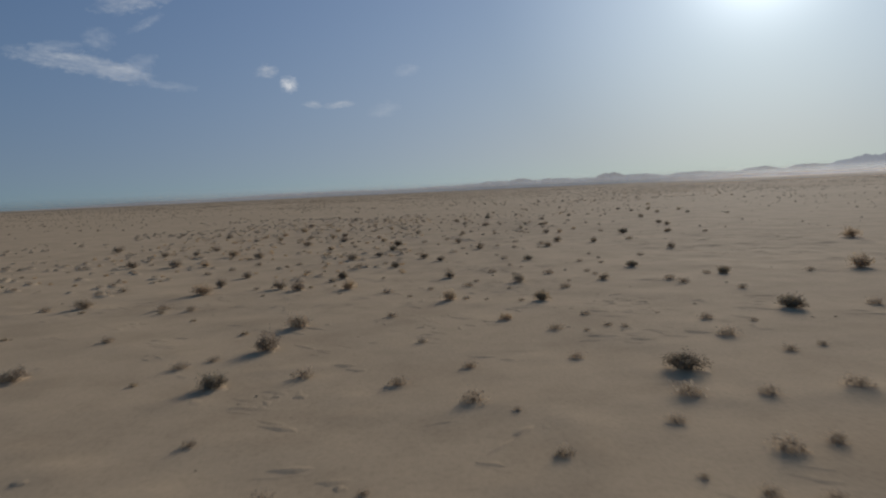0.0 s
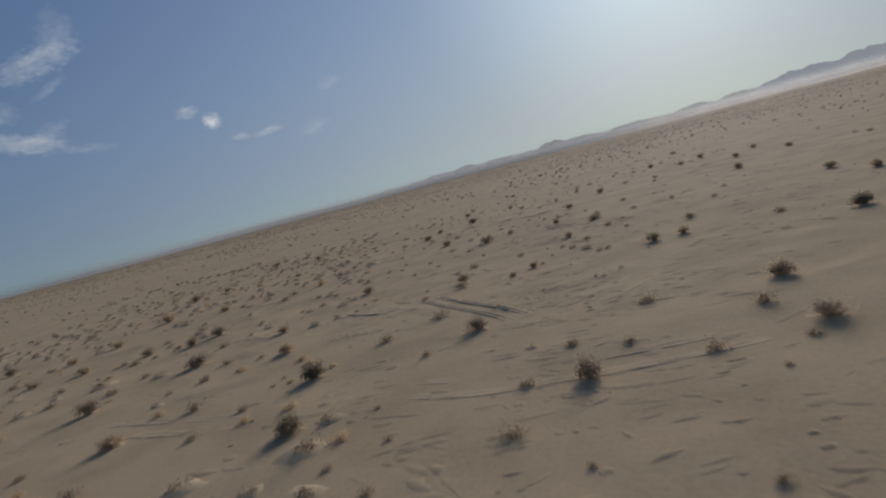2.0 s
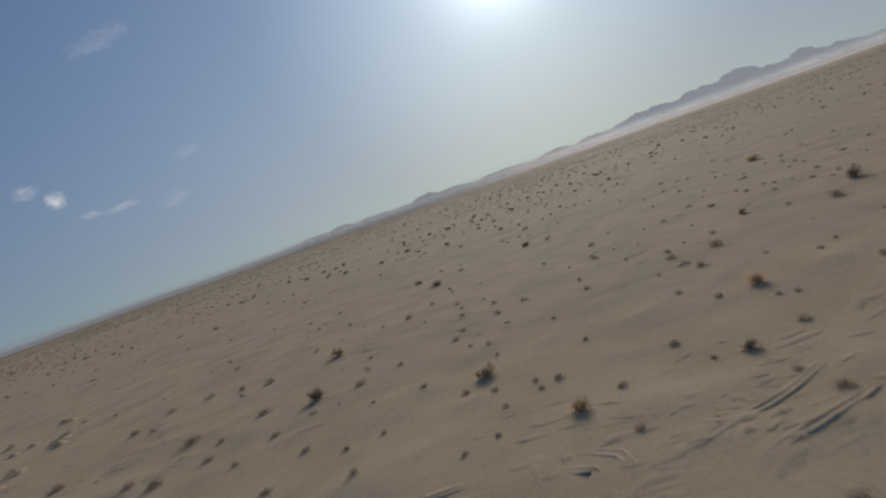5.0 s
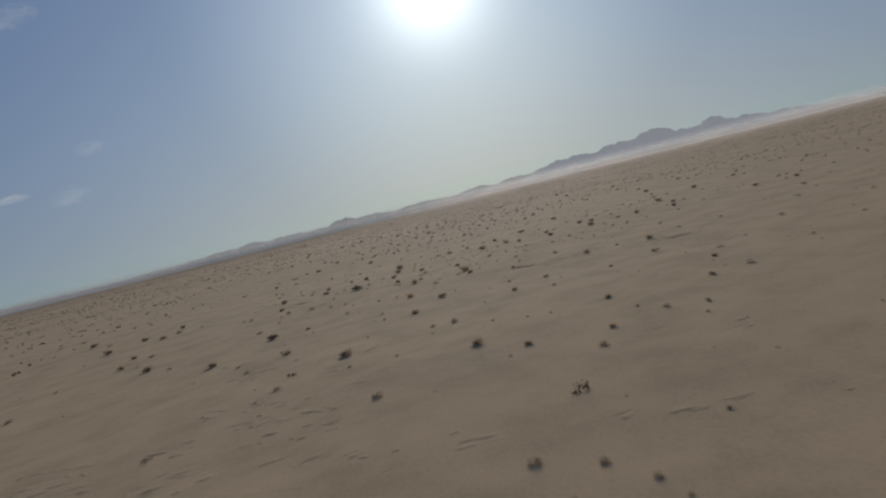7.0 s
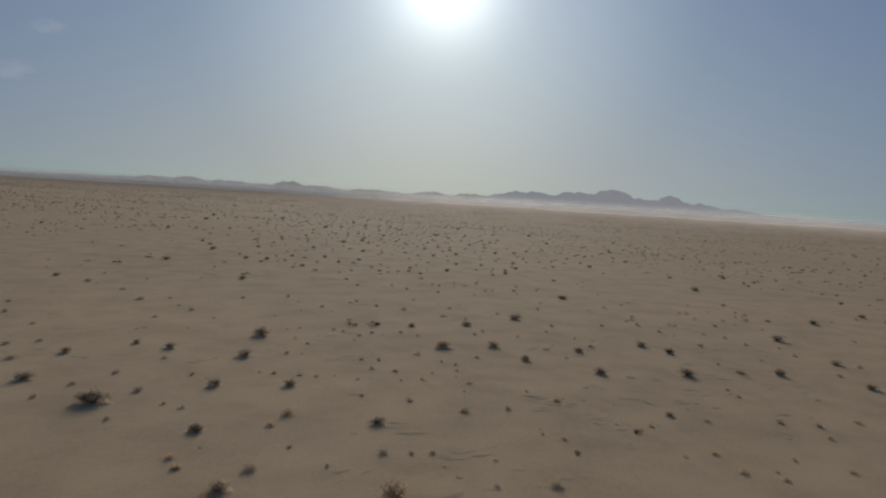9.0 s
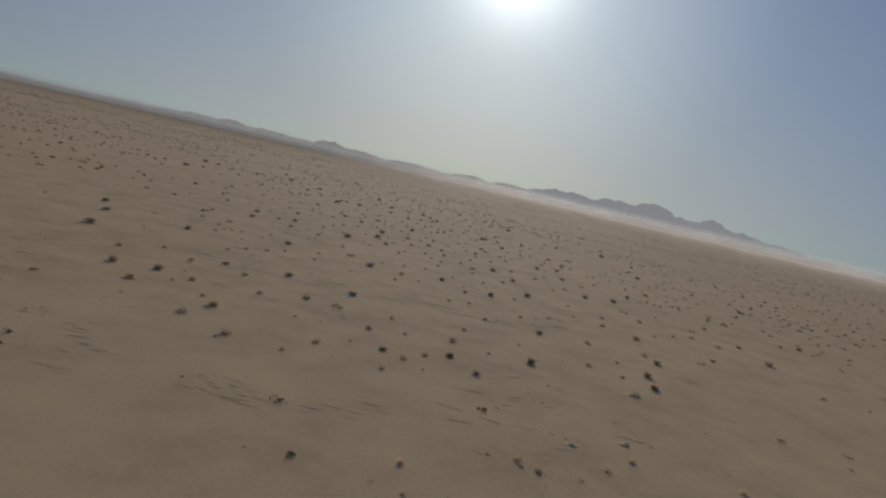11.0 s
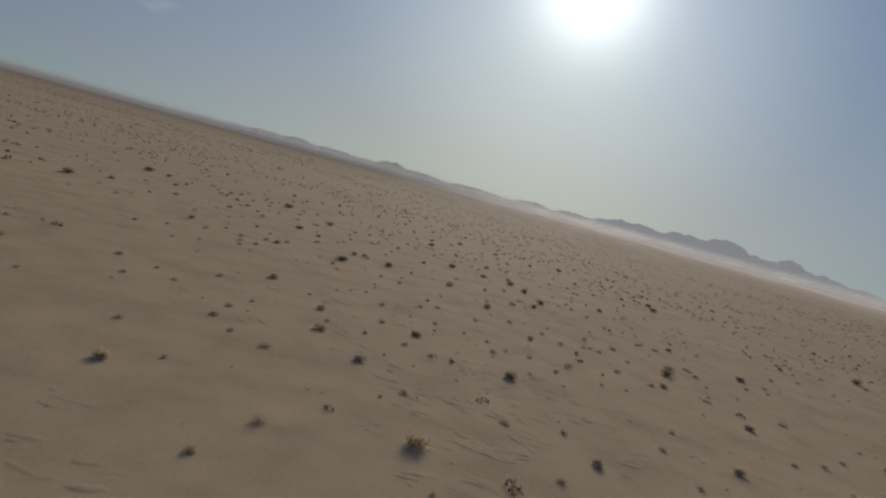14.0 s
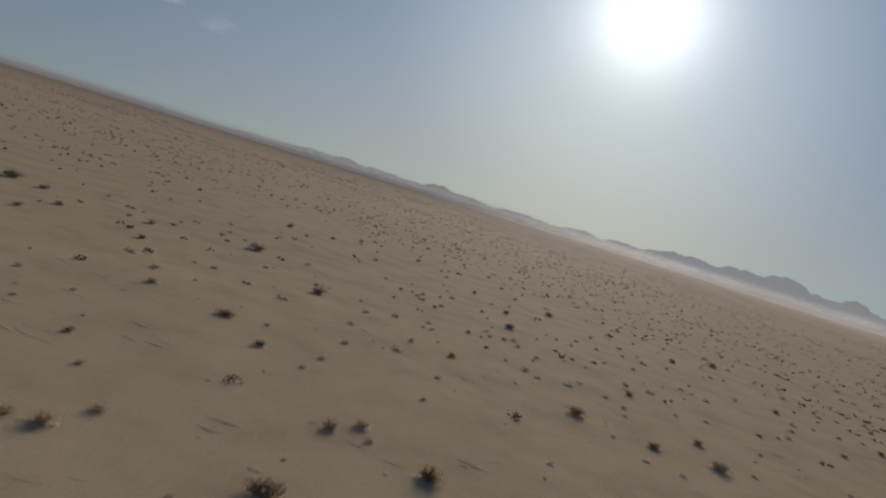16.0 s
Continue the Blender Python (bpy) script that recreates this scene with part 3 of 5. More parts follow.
shrub(-29.8, 148.6, 1.72)
shrub(29.1, 148.7, 1.27, "thin")
shrub(-26.2, 151.8, 1.35)
shrub(5.7, 154.0, 1.21)
shrub(56.9, 156.0, 1.17)
shrub(11.2, 157.1, 1.50, "dry")
shrub(24.7, 157.4, 0.68)
shrub(19.4, 158.6, 0.82, "thin")
shrub(46.8, 160.2, 1.17)
shrub(29.7, 162.4, 0.87)
shrub(52.3, 164.4, 1.43)
shrub(18.9, 165.7, 1.02)
shrub(-14.4, 166.4, 1.39)
shrub(46.9, 172.7, 1.24, "thin")
shrub(12.5, 173.7, 1.05)
shrub(40.8, 175.6, 0.66)
shrub(-23.5, 178.3, 1.35)
shrub(14.7, 182.6, 1.07)
shrub(25.8, 197.6, 1.18)
shrub(63.2, 199.0, 1.69)
shrub(36.5, 201.3, 1.07)
shrub(-31.6, 202.1, 1.36)
shrub(50.8, 224.4, 0.57)
shrub(46.8, 226.9, 0.67)
shrub(61.7, 227.6, 0.62)
shrub(45.4, 230.7, 1.01)
shrub(55.8, 231.1, 0.65)
shrub(66.9, 232.2, 0.69)
shrub(39.6, 240.5, 1.29)
shrub(56.4, 244.9, 0.62)
shrub(48.5, 249.3, 0.85)
shrub(75.8, 249.3, 1.15)
shrub(70.3, 253.0, 0.82)
shrub(53.2, 254.0, 0.98)
shrub(31.3, 255.4, 1.10)
shrub(64.3, 258.9, 0.53)
shrub(52.4, 260.8, 1.09)
shrub(37.5, 261.0, 1.25, "dry")
shrub(118.0, 264.1, 1.09)
shrub(25.7, 265.4, 1.19)
shrub(62.2, 265.8, 0.85, "dry")
shrub(113.0, 267.4, 1.21)
shrub(63.5, 269.8, 1.46, "thin")
shrub(57.5, 272.7, 1.07)
shrub(22.9, 273.2, 1.05)
shrub(101.9, 273.2, 0.96)
shrub(82.4, 273.6, 0.61)
shrub(66.0, 277.6, 0.95)
shrub(98.6, 278.0, 1.09)
shrub(107.2, 278.8, 1.09)
shrub(57.6, 279.4, 0.94, "dry")
shrub(23.9, 279.6, 1.03)
shrub(90.9, 279.8, 1.29)
shrub(84.8, 282.1, 1.17)
shrub(53.3, 284.9, 1.52, "dry")
shrub(63.6, 285.3, 0.93)
shrub(95.4, 285.6, 0.99)
shrub(59.5, 286.4, 1.12, "thin")
shrub(81.6, 286.7, 0.99)
shrub(111.4, 287.0, 1.56, "thin")
shrub(87.7, 288.0, 1.01)
shrub(94.9, 288.3, 1.20)
shrub(49.9, 290.1, 1.19)
shrub(81.7, 291.2, 1.17)
shrub(77.4, 291.9, 1.49)
shrub(125.3, 292.2, 1.29)
shrub(62.4, 292.8, 1.24, "thin")
shrub(138.3, 294.1, 1.07)
shrub(44.4, 294.7, 1.15)
shrub(27.1, 294.8, 1.24)
shrub(20.0, 295.1, 1.53)
shrub(58.0, 296.1, 1.01)
shrub(51.7, 296.2, 0.84)
shrub(29.3, 296.6, 1.19)
shrub(56.0, 298.0, 0.79)
shrub(83.8, 299.2, 1.03)
shrub(65.0, 299.2, 1.57)
shrub(24.6, 300.0, 1.45)
shrub(78.6, 300.0, 0.90)
shrub(90.5, 301.2, 1.34)
shrub(29.9, 303.3, 1.05)
shrub(105.4, 312.3, 1.44)
shrub(16.4, 314.4, 1.52)
shrub(135.8, 317.7, 1.53)
shrub(69.9, 331.8, 1.08)
shrub(49.5, 334.6, 0.96)
shrub(112.9, 336.6, 1.07)
shrub(97.5, 336.8, 0.71)
shrub(114.8, 339.4, 0.95)
shrub(103.9, 340.2, 1.04, "thin")
shrub(97.2, 340.3, 0.82, "dry")
shrub(92.1, 340.3, 0.71)
shrub(119.8, 343.6, 0.93)
shrub(81.8, 346.5, 0.96)
shrub(130.7, 346.9, 0.75)
shrub(140.8, 348.1, 1.20)
shrub(111.0, 349.7, 0.88)
shrub(76.5, 351.6, 0.92)
shrub(125.3, 352.5, 1.00)
shrub(63.0, 354.1, 1.52)
shrub(144.2, 355.0, 0.94)
shrub(94.6, 355.7, 1.00)
shrub(78.5, 355.8, 1.01)
shrub(75.3, 356.5, 0.97)
shrub(159.9, 358.1, 1.00)
shrub(89.8, 360.2, 1.06)
shrub(84.3, 361.5, 0.90)
shrub(114.0, 364.6, 0.92)
shrub(121.2, 368.0, 1.15)
shrub(104.8, 369.8, 0.74)
shrub(110.2, 370.0, 0.85)
shrub(101.8, 372.3, 1.18)
shrub(72.6, 372.8, 1.42)
shrub(135.2, 374.4, 1.16)
shrub(140.5, 374.5, 1.24)
shrub(82.0, 378.5, 1.03)
shrub(125.5, 378.5, 0.96)
shrub(93.4, 378.7, 1.03)
shrub(147.8, 379.8, 1.04)
shrub(73.5, 382.9, 1.09)
shrub(156.6, 385.2, 0.97)
shrub(126.0, 385.4, 1.23)
shrub(73.1, 390.1, 0.97)
shrub(125.5, 392.2, 0.68)
shrub(111.7, 394.4, 1.07)
shrub(105.7, 395.3, 1.55)
shrub(141.2, 396.2, 1.10)
shrub(146.4, 397.6, 1.05)
shrub(123.1, 398.3, 0.72)
shrub(92.0, 399.3, 1.11)
shrub(122.2, 401.7, 1.04)
shrub(112.9, 402.0, 1.47, "thin")
shrub(131.7, 402.0, 0.86)
shrub(99.4, 403.6, 0.96)
shrub(154.4, 407.1, 1.26)
shrub(94.0, 407.4, 1.26)
shrub(176.8, 409.7, 1.20)
shrub(116.5, 409.7, 1.57, "thin")
shrub(126.7, 409.9, 0.92)
shrub(137.6, 411.0, 0.96)
shrub(156.3, 414.7, 1.04)
shrub(102.4, 415.3, 0.98)
shrub(147.5, 419.9, 1.10)
shrub(116.2, 421.4, 1.01)
shrub(127.6, 422.7, 1.31)
shrub(114.6, 427.1, 1.03)
shrub(145.4, 427.7, 1.00)
shrub(122.8, 430.2, 0.96, "dry")
shrub(194.8, 432.1, 1.07)
shrub(70.5, 432.5, 1.30)
shrub(149.6, 432.5, 1.33)
shrub(115.6, 433.3, 0.90)
shrub(140.3, 434.3, 0.61)
shrub(151.6, 434.7, 1.33)
shrub(162.9, 436.3, 1.27, "dry")
shrub(136.5, 436.7, 0.75)
shrub(147.9, 439.3, 0.88)
shrub(112.5, 441.8, 1.21)
shrub(160.0, 444.9, 1.10, "thin")
shrub(180.6, 447.0, 0.96)
shrub(137.0, 448.6, 1.18)
shrub(198.1, 448.9, 1.83)
shrub(146.6, 455.4, 1.04, "thin")
shrub(120.3, 456.4, 0.67)
shrub(135.9, 458.4, 1.09)
shrub(149.7, 459.2, 1.38, "thin")
shrub(136.4, 459.6, 1.09)
shrub(122.2, 460.4, 1.54, "dry")
shrub(114.5, 462.8, 1.06)
shrub(129.0, 463.5, 1.35, "dry")
shrub(162.6, 464.2, 1.16)
shrub(125.0, 466.9, 0.96, "thin")
shrub(151.2, 467.3, 1.21, "thin")
shrub(104.4, 467.8, 1.07)
shrub(126.7, 467.9, 1.00, "thin")
shrub(151.2, 472.3, 1.45)
shrub(112.6, 472.7, 0.61)
shrub(147.2, 473.7, 1.26)
shrub(152.9, 476.6, 0.93)
shrub(121.7, 477.1, 0.92)
shrub(143.1, 477.3, 1.44)
shrub(184.4, 479.2, 1.64, "thin")
shrub(119.3, 481.8, 1.17, "dry")
shrub(173.0, 482.1, 0.75)
shrub(164.1, 482.8, 0.69)
shrub(187.6, 484.8, 1.46)
shrub(87.4, 485.1, 1.86)
shrub(136.2, 485.2, 0.97)
shrub(181.9, 485.7, 1.12)
shrub(114.2, 485.9, 0.99)
shrub(153.2, 486.5, 1.03)
shrub(92.2, 491.0, 1.20)
shrub(141.2, 491.0, 0.52)
shrub(176.0, 493.4, 1.00)
shrub(126.6, 496.6, 1.53)
shrub(110.7, 501.3, 0.90)
shrub(100.5, 501.8, 1.01)
shrub(148.2, 503.3, 1.50)
shrub(102.1, 507.6, 1.01)
shrub(173.5, 508.6, 1.11)
shrub(109.9, 511.0, 1.16)
shrub(120.8, 511.6, 1.99)
shrub(151.6, 513.2, 1.03)
shrub(183.6, 513.3, 1.70)
shrub(98.5, 514.8, 1.25)
shrub(94.9, 517.1, 2.16, "dry")
shrub(160.9, 520.3, 1.44)
shrub(137.1, 529.5, 1.01)
shrub(132.0, 541.9, 0.98)
shrub(125.2, 542.3, 1.47)
shrub(146.7, 543.1, 1.01)
shrub(137.7, 549.5, 1.07)



# ---- lesser bushes that stand between the larger ones ----
LOW_KINDS = [shrub_meshes(500 + n, 9, 330, 1.1, 0.054, LEAVES, 0.72)[1] for n in range(4)]
low_verts, low_faces = [], []


def bush_at(x, y, wide):
    """One more low bush in the common mesh."""
    me = picks.choice(LOW_KINDS)
    turn = Matrix.Rotation(picks.uniform(0, 6.28), 3, "Z")
    z, first = float(ground_z(x, y)), len(low_verts)
    low_verts.extend([Vector((x, y, z)) + turn @ (v.co * wide) for v in me.vertices])
    low_faces.extend([[first + i for i in p.vertices] for p in me.polygons])
    placed.append((x, y, wide))


bush_at(8.5, 13.8, 0.62)
bush_at(7.2, 14.2, 0.70)
bush_at(-4.6, 15.0, 0.77)
bush_at(6.1, 15.2, 0.39)
bush_at(-2.2, 15.2, 0.43)
bush_at(8.9, 16.5, 1.10)
bush_at(10.4, 16.9, 0.84)
bush_at(3.0, 16.9, 0.75)
bush_at(-7.8, 18.8, 0.64)
bush_at(6.8, 18.9, 0.75)
bush_at(2.2, 20.5, 0.39)
bush_at(10.6, 21.0, 0.86)
bush_at(8.1, 21.3, 1.20)
bush_at(13.8, 21.4, 1.18)
bush_at(0.8, 21.6, 1.14)
bush_at(-1.9, 24.1, 1.01)
bush_at(-5.8, 25.7, 1.09)
bush_at(0.9, 26.0, 0.80)
bush_at(14.2, 26.4, 0.77)
bush_at(5.4, 26.7, 0.79)
bush_at(15.9, 27.0, 0.57)
bush_at(-11.7, 27.8, 0.93)
bush_at(-10.6, 29.0, 0.70)
bush_at(12.9, 29.4, 1.15)
bush_at(-1.2, 30.6, 0.63)
bush_at(6.9, 31.5, 0.39)
bush_at(8.9, 31.9, 0.51)
bush_at(15.4, 32.0, 0.51)
bush_at(5.5, 32.2, 0.93)
bush_at(8.2, 32.5, 0.55)
bush_at(13.4, 32.9, 0.91)
bush_at(-17.9, 33.8, 0.85)
bush_at(23.4, 34.9, 1.07)
bush_at(7.7, 35.5, 0.67)
bush_at(-3.1, 37.3, 0.84)
bush_at(4.8, 40.6, 0.54)
bush_at(2.7, 41.6, 0.39)
bush_at(19.3, 41.6, 0.84)
bush_at(1.4, 42.4, 0.62)
bush_at(6.0, 42.5, 0.46)
bush_at(-16.8, 42.5, 1.01)
bush_at(-19.0, 43.4, 1.20)
bush_at(-2.4, 44.0, 0.49)
bush_at(-27.8, 44.7, 1.06)
bush_at(16.7, 45.0, 1.07)
bush_at(8.5, 45.1, 1.00)
bush_at(4.6, 45.7, 0.44)
bush_at(-4.1, 46.3, 1.00)
bush_at(16.3, 46.6, 1.09)
bush_at(-7.6, 46.8, 0.38)
bush_at(-1.0, 47.0, 0.66)
bush_at(27.2, 47.8, 0.89)
bush_at(1.8, 47.9, 0.97)
bush_at(9.3, 48.0, 0.43)
bush_at(19.9, 48.9, 0.79)
bush_at(2.5, 50.0, 0.59)
bush_at(-14.9, 51.2, 0.62)
bush_at(12.0, 51.2, 0.55)
bush_at(4.0, 52.8, 0.34)
bush_at(8.6, 52.9, 1.10)
bush_at(11.8, 53.1, 0.69)
bush_at(5.8, 53.2, 0.68)
bush_at(-26.6, 53.5, 1.21)
bush_at(-9.3, 54.0, 1.14)
bush_at(-12.2, 54.2, 1.03)
bush_at(10.2, 54.3, 0.36)
bush_at(-5.1, 54.5, 0.45)
bush_at(4.2, 55.2, 1.00)
bush_at(16.5, 57.1, 0.62)
bush_at(6.9, 57.6, 0.44)
bush_at(0.4, 58.1, 0.75)
bush_at(14.2, 58.2, 0.62)
bush_at(6.1, 59.3, 0.59)
bush_at(12.7, 60.2, 0.78)
bush_at(-12.8, 60.8, 1.14)
bush_at(14.9, 62.1, 0.54)
bush_at(19.3, 63.3, 0.91)
bush_at(-23.2, 63.5, 1.02)
bush_at(-8.4, 65.0, 1.08)
bush_at(6.2, 65.5, 0.85)
bush_at(14.9, 66.2, 0.59)
bush_at(-21.7, 66.6, 0.98)
bush_at(-15.3, 68.8, 0.97)
bush_at(5.7, 69.0, 0.55)
bush_at(-20.1, 70.7, 1.18)
bush_at(2.6, 71.7, 0.40)
bush_at(-3.0, 73.8, 0.64)
bush_at(9.2, 74.1, 0.34)
bush_at(1.3, 74.7, 0.92)
bush_at(11.2, 75.9, 0.66)
bush_at(-4.3, 76.2, 0.49)
bush_at(8.5, 76.9, 0.97)
bush_at(-2.4, 77.2, 0.43)
bush_at(2.5, 78.6, 0.78)
bush_at(6.7, 79.8, 0.70)
bush_at(12.2, 80.1, 1.14)
bush_at(-14.1, 80.3, 1.12)
bush_at(-2.8, 80.6, 0.34)
bush_at(5.0, 81.5, 0.78)
bush_at(23.5, 81.5, 1.18)
bush_at(-10.6, 83.4, 0.70)
bush_at(9.5, 84.9, 1.02)
bush_at(-9.0, 85.6, 0.74)
bush_at(-0.6, 86.2, 0.72)
bush_at(-11.9, 88.1, 1.08)
bush_at(35.7, 88.1, 0.99)
bush_at(-2.5, 91.3, 1.03)
bush_at(3.8, 91.9, 0.43)
bush_at(10.1, 92.5, 0.34)
bush_at(-14.7, 92.9, 0.55)
bush_at(9.8, 93.0, 0.34)
bush_at(11.4, 93.3, 0.34)
bush_at(0.7, 93.5, 1.13)
bush_at(-13.0, 94.0, 1.03)
bush_at(23.8, 97.3, 0.95)
bush_at(-12.6, 97.4, 0.89)
bush_at(-19.9, 97.8, 1.01)
bush_at(-24.3, 98.8, 0.87)
bush_at(-18.9, 100.6, 0.86)
bush_at(0.2, 100.8, 0.71)
bush_at(13.4, 101.1, 0.60)
bush_at(12.8, 101.2, 0.70)
bush_at(2.9, 101.6, 1.17)
bush_at(8.9, 102.3, 0.45)
bush_at(-26.0, 103.6, 1.07)
bush_at(12.7, 103.7, 0.99)
bush_at(0.5, 104.0, 0.34)
bush_at(-14.6, 104.2, 1.09)
bush_at(10.2, 104.5, 0.34)
bush_at(12.1, 105.6, 0.72)
bush_at(-22.2, 107.4, 1.10)
bush_at(14.0, 107.7, 0.82)
bush_at(10.8, 108.3, 0.34)
bush_at(3.4, 108.6, 0.56)
bush_at(8.7, 108.8, 0.83)
bush_at(17.8, 109.0, 0.51)
bush_at(-19.5, 109.3, 0.94)
bush_at(4.9, 109.7, 1.08)
bush_at(-8.0, 111.4, 0.84)
bush_at(27.1, 112.1, 0.75)
bush_at(17.5, 112.7, 1.00)
bush_at(19.3, 114.0, 0.53)
bush_at(-22.0, 114.1, 0.87)
bush_at(0.0, 114.3, 0.57)
bush_at(-7.2, 115.3, 0.80)
bush_at(6.5, 115.3, 0.48)
bush_at(2.3, 115.6, 0.54)
bush_at(-19.6, 116.4, 1.18)
bush_at(26.4, 119.2, 0.83)
bush_at(22.6, 119.5, 0.71)
bush_at(1.8, 120.1, 0.62)
bush_at(-5.2, 120.6, 1.00)
bush_at(-1.0, 120.6, 0.49)
bush_at(-2.3, 121.5, 0.51)
bush_at(-13.0, 122.6, 1.20)
bush_at(-0.5, 123.4, 0.53)
bush_at(-12.5, 124.9, 1.17)
bush_at(4.6, 125.1, 0.94)
bush_at(-18.1, 126.1, 0.99)
bush_at(14.4, 126.7, 0.54)
bush_at(-4.8, 126.8, 0.83)
bush_at(9.9, 128.1, 0.34)
bush_at(16.7, 128.4, 0.69)
bush_at(9.5, 128.5, 0.37)
bush_at(8.2, 128.6, 0.34)
bush_at(-7.9, 129.0, 0.98)
bush_at(20.6, 129.1, 0.61)
bush_at(25.2, 129.3, 0.99)
bush_at(11.0, 129.4, 0.34)
bush_at(17.5, 129.5, 1.07)
bush_at(-12.2, 130.1, 0.75)
bush_at(7.4, 130.9, 0.83)
bush_at(9.5, 131.4, 0.34)
bush_at(-10.4, 131.9, 0.67)
bush_at(16.5, 132.1, 0.57)
bush_at(58.4, 132.8, 1.15)
bush_at(18.3, 133.1, 0.34)
bush_at(12.9, 133.6, 0.53)
bush_at(-20.9, 133.9, 0.95)
bush_at(11.5, 134.0, 0.76)
bush_at(8.9, 135.2, 0.34)
bush_at(16.7, 135.5, 0.36)
bush_at(15.4, 135.8, 0.55)
bush_at(9.1, 136.9, 0.34)
bush_at(2.1, 136.9, 0.54)
bush_at(-15.4, 137.4, 0.87)
bush_at(6.6, 138.3, 0.82)
bush_at(12.2, 138.5, 0.53)
bush_at(-14.4, 139.8, 1.01)
bush_at(-0.3, 140.9, 0.57)
bush_at(9.3, 141.0, 0.46)
bush_at(3.6, 141.1, 1.02)
bush_at(21.4, 141.4, 0.45)
bush_at(18.2, 141.6, 0.37)
bush_at(-1.8, 142.4, 0.61)
bush_at(35.1, 143.6, 0.76)
bush_at(1.1, 144.1, 0.38)
bush_at(-20.3, 145.6, 1.02)
bush_at(6.2, 145.7, 1.18)
bush_at(-0.1, 145.8, 1.01)
bush_at(9.9, 148.4, 0.43)
bush_at(37.4, 148.8, 1.14)
bush_at(17.1, 149.0, 0.60)
bush_at(-5.8, 149.4, 0.90)
bush_at(20.2, 149.9, 0.61)
bush_at(-4.1, 151.5, 0.87)
bush_at(-12.3, 152.5, 0.95)
bush_at(34.3, 152.5, 1.07)
bush_at(2.6, 153.2, 0.80)
bush_at(23.7, 153.3, 0.54)
bush_at(11.8, 153.4, 0.49)
bush_at(1.6, 153.6, 0.66)
bush_at(24.0, 154.9, 0.36)
bush_at(19.7, 155.9, 0.44)
bush_at(-9.5, 156.0, 0.64)
bush_at(-4.6, 157.3, 1.18)
bush_at(27.0, 157.6, 0.55)
bush_at(14.0, 157.7, 0.37)
bush_at(-8.7, 158.0, 0.67)
bush_at(23.8, 158.0, 0.34)
bush_at(0.5, 159.0, 1.12)
bush_at(21.1, 159.0, 0.46)
bush_at(15.8, 159.3, 0.34)
bush_at(32.9, 159.5, 0.57)
bush_at(17.0, 159.5, 0.34)
bush_at(-12.5, 159.7, 1.10)
bush_at(24.1, 160.4, 0.55)
bush_at(-2.9, 161.0, 1.07)
bush_at(18.1, 161.6, 0.34)
bush_at(12.7, 161.7, 0.48)
bush_at(19.6, 161.9, 0.34)
bush_at(20.4, 162.1, 0.52)
bush_at(-16.1, 162.4, 1.20)
bush_at(19.8, 162.8, 0.34)
bush_at(33.7, 163.1, 0.38)
bush_at(35.0, 163.5, 0.34)
bush_at(-6.2, 163.5, 0.62)
bush_at(9.8, 163.8, 0.62)
bush_at(14.2, 164.3, 0.34)
bush_at(12.8, 164.5, 0.44)
bush_at(23.1, 164.9, 0.44)
bush_at(11.4, 166.5, 0.53)
bush_at(31.5, 168.1, 0.75)
bush_at(20.3, 168.1, 0.34)
bush_at(14.6, 168.8, 0.34)
bush_at(42.5, 170.1, 1.10)
bush_at(24.2, 170.1, 0.39)
bush_at(20.7, 170.2, 0.34)
bush_at(10.3, 170.5, 0.57)
bush_at(5.1, 170.8, 1.03)
bush_at(34.7, 170.9, 0.99)
bush_at(7.3, 171.2, 0.63)
bush_at(20.1, 171.3, 0.34)
bush_at(32.6, 172.0, 0.75)
bush_at(3.8, 172.1, 0.66)
bush_at(-5.4, 173.0, 1.09)
bush_at(27.8, 173.1, 0.51)
bush_at(14.7, 173.1, 0.72)
bush_at(16.9, 173.6, 0.47)
bush_at(20.1, 173.9, 0.48)
bush_at(9.8, 175.5, 0.92)
bush_at(6.1, 175.7, 1.15)
bush_at(28.8, 175.8, 0.47)
bush_at(23.5, 176.1, 0.53)
bush_at(-0.7, 177.5, 0.99)
bush_at(16.0, 177.8, 0.38)
bush_at(-22.4, 181.7, 1.18)
bush_at(23.1, 181.8, 0.43)
bush_at(44.0, 182.4, 0.74)
bush_at(3.2, 182.5, 0.60)
bush_at(10.2, 183.2, 0.85)
bush_at(-9.4, 183.7, 1.01)
bush_at(1.8, 184.1, 0.80)
bush_at(8.4, 184.7, 0.80)
bush_at(20.3, 186.1, 0.74)
bush_at(35.7, 186.4, 0.72)
bush_at(3.6, 187.0, 0.76)
bush_at(13.6, 187.5, 0.56)
bush_at(25.3, 191.9, 0.49)
bush_at(-1.7, 195.0, 0.43)
bush_at(-4.8, 198.5, 0.66)
bush_at(14.7, 198.8, 0.36)
bush_at(14.4, 205.1, 0.59)
bush_at(58.9, 209.5, 0.77)
bush_at(38.8, 213.4, 0.71)
bush_at(54.4, 221.0, 0.28)
bush_at(48.4, 222.1, 0.67)
bush_at(56.3, 222.8, 0.55)
bush_at(54.8, 224.5, 0.55)
bush_at(45.1, 226.0, 0.27)
bush_at(54.5, 226.6, 0.31)
bush_at(37.8, 227.5, 0.84)
bush_at(51.9, 232.3, 0.28)
bush_at(50.7, 233.4, 0.27)
bush_at(41.6, 234.9, 0.31)
bush_at(49.2, 235.7, 0.30)
bush_at(38.8, 236.5, 0.46)
bush_at(34.1, 237.2, 0.61)
bush_at(45.6, 238.3, 0.27)
bush_at(83.5, 239.5, 0.81)
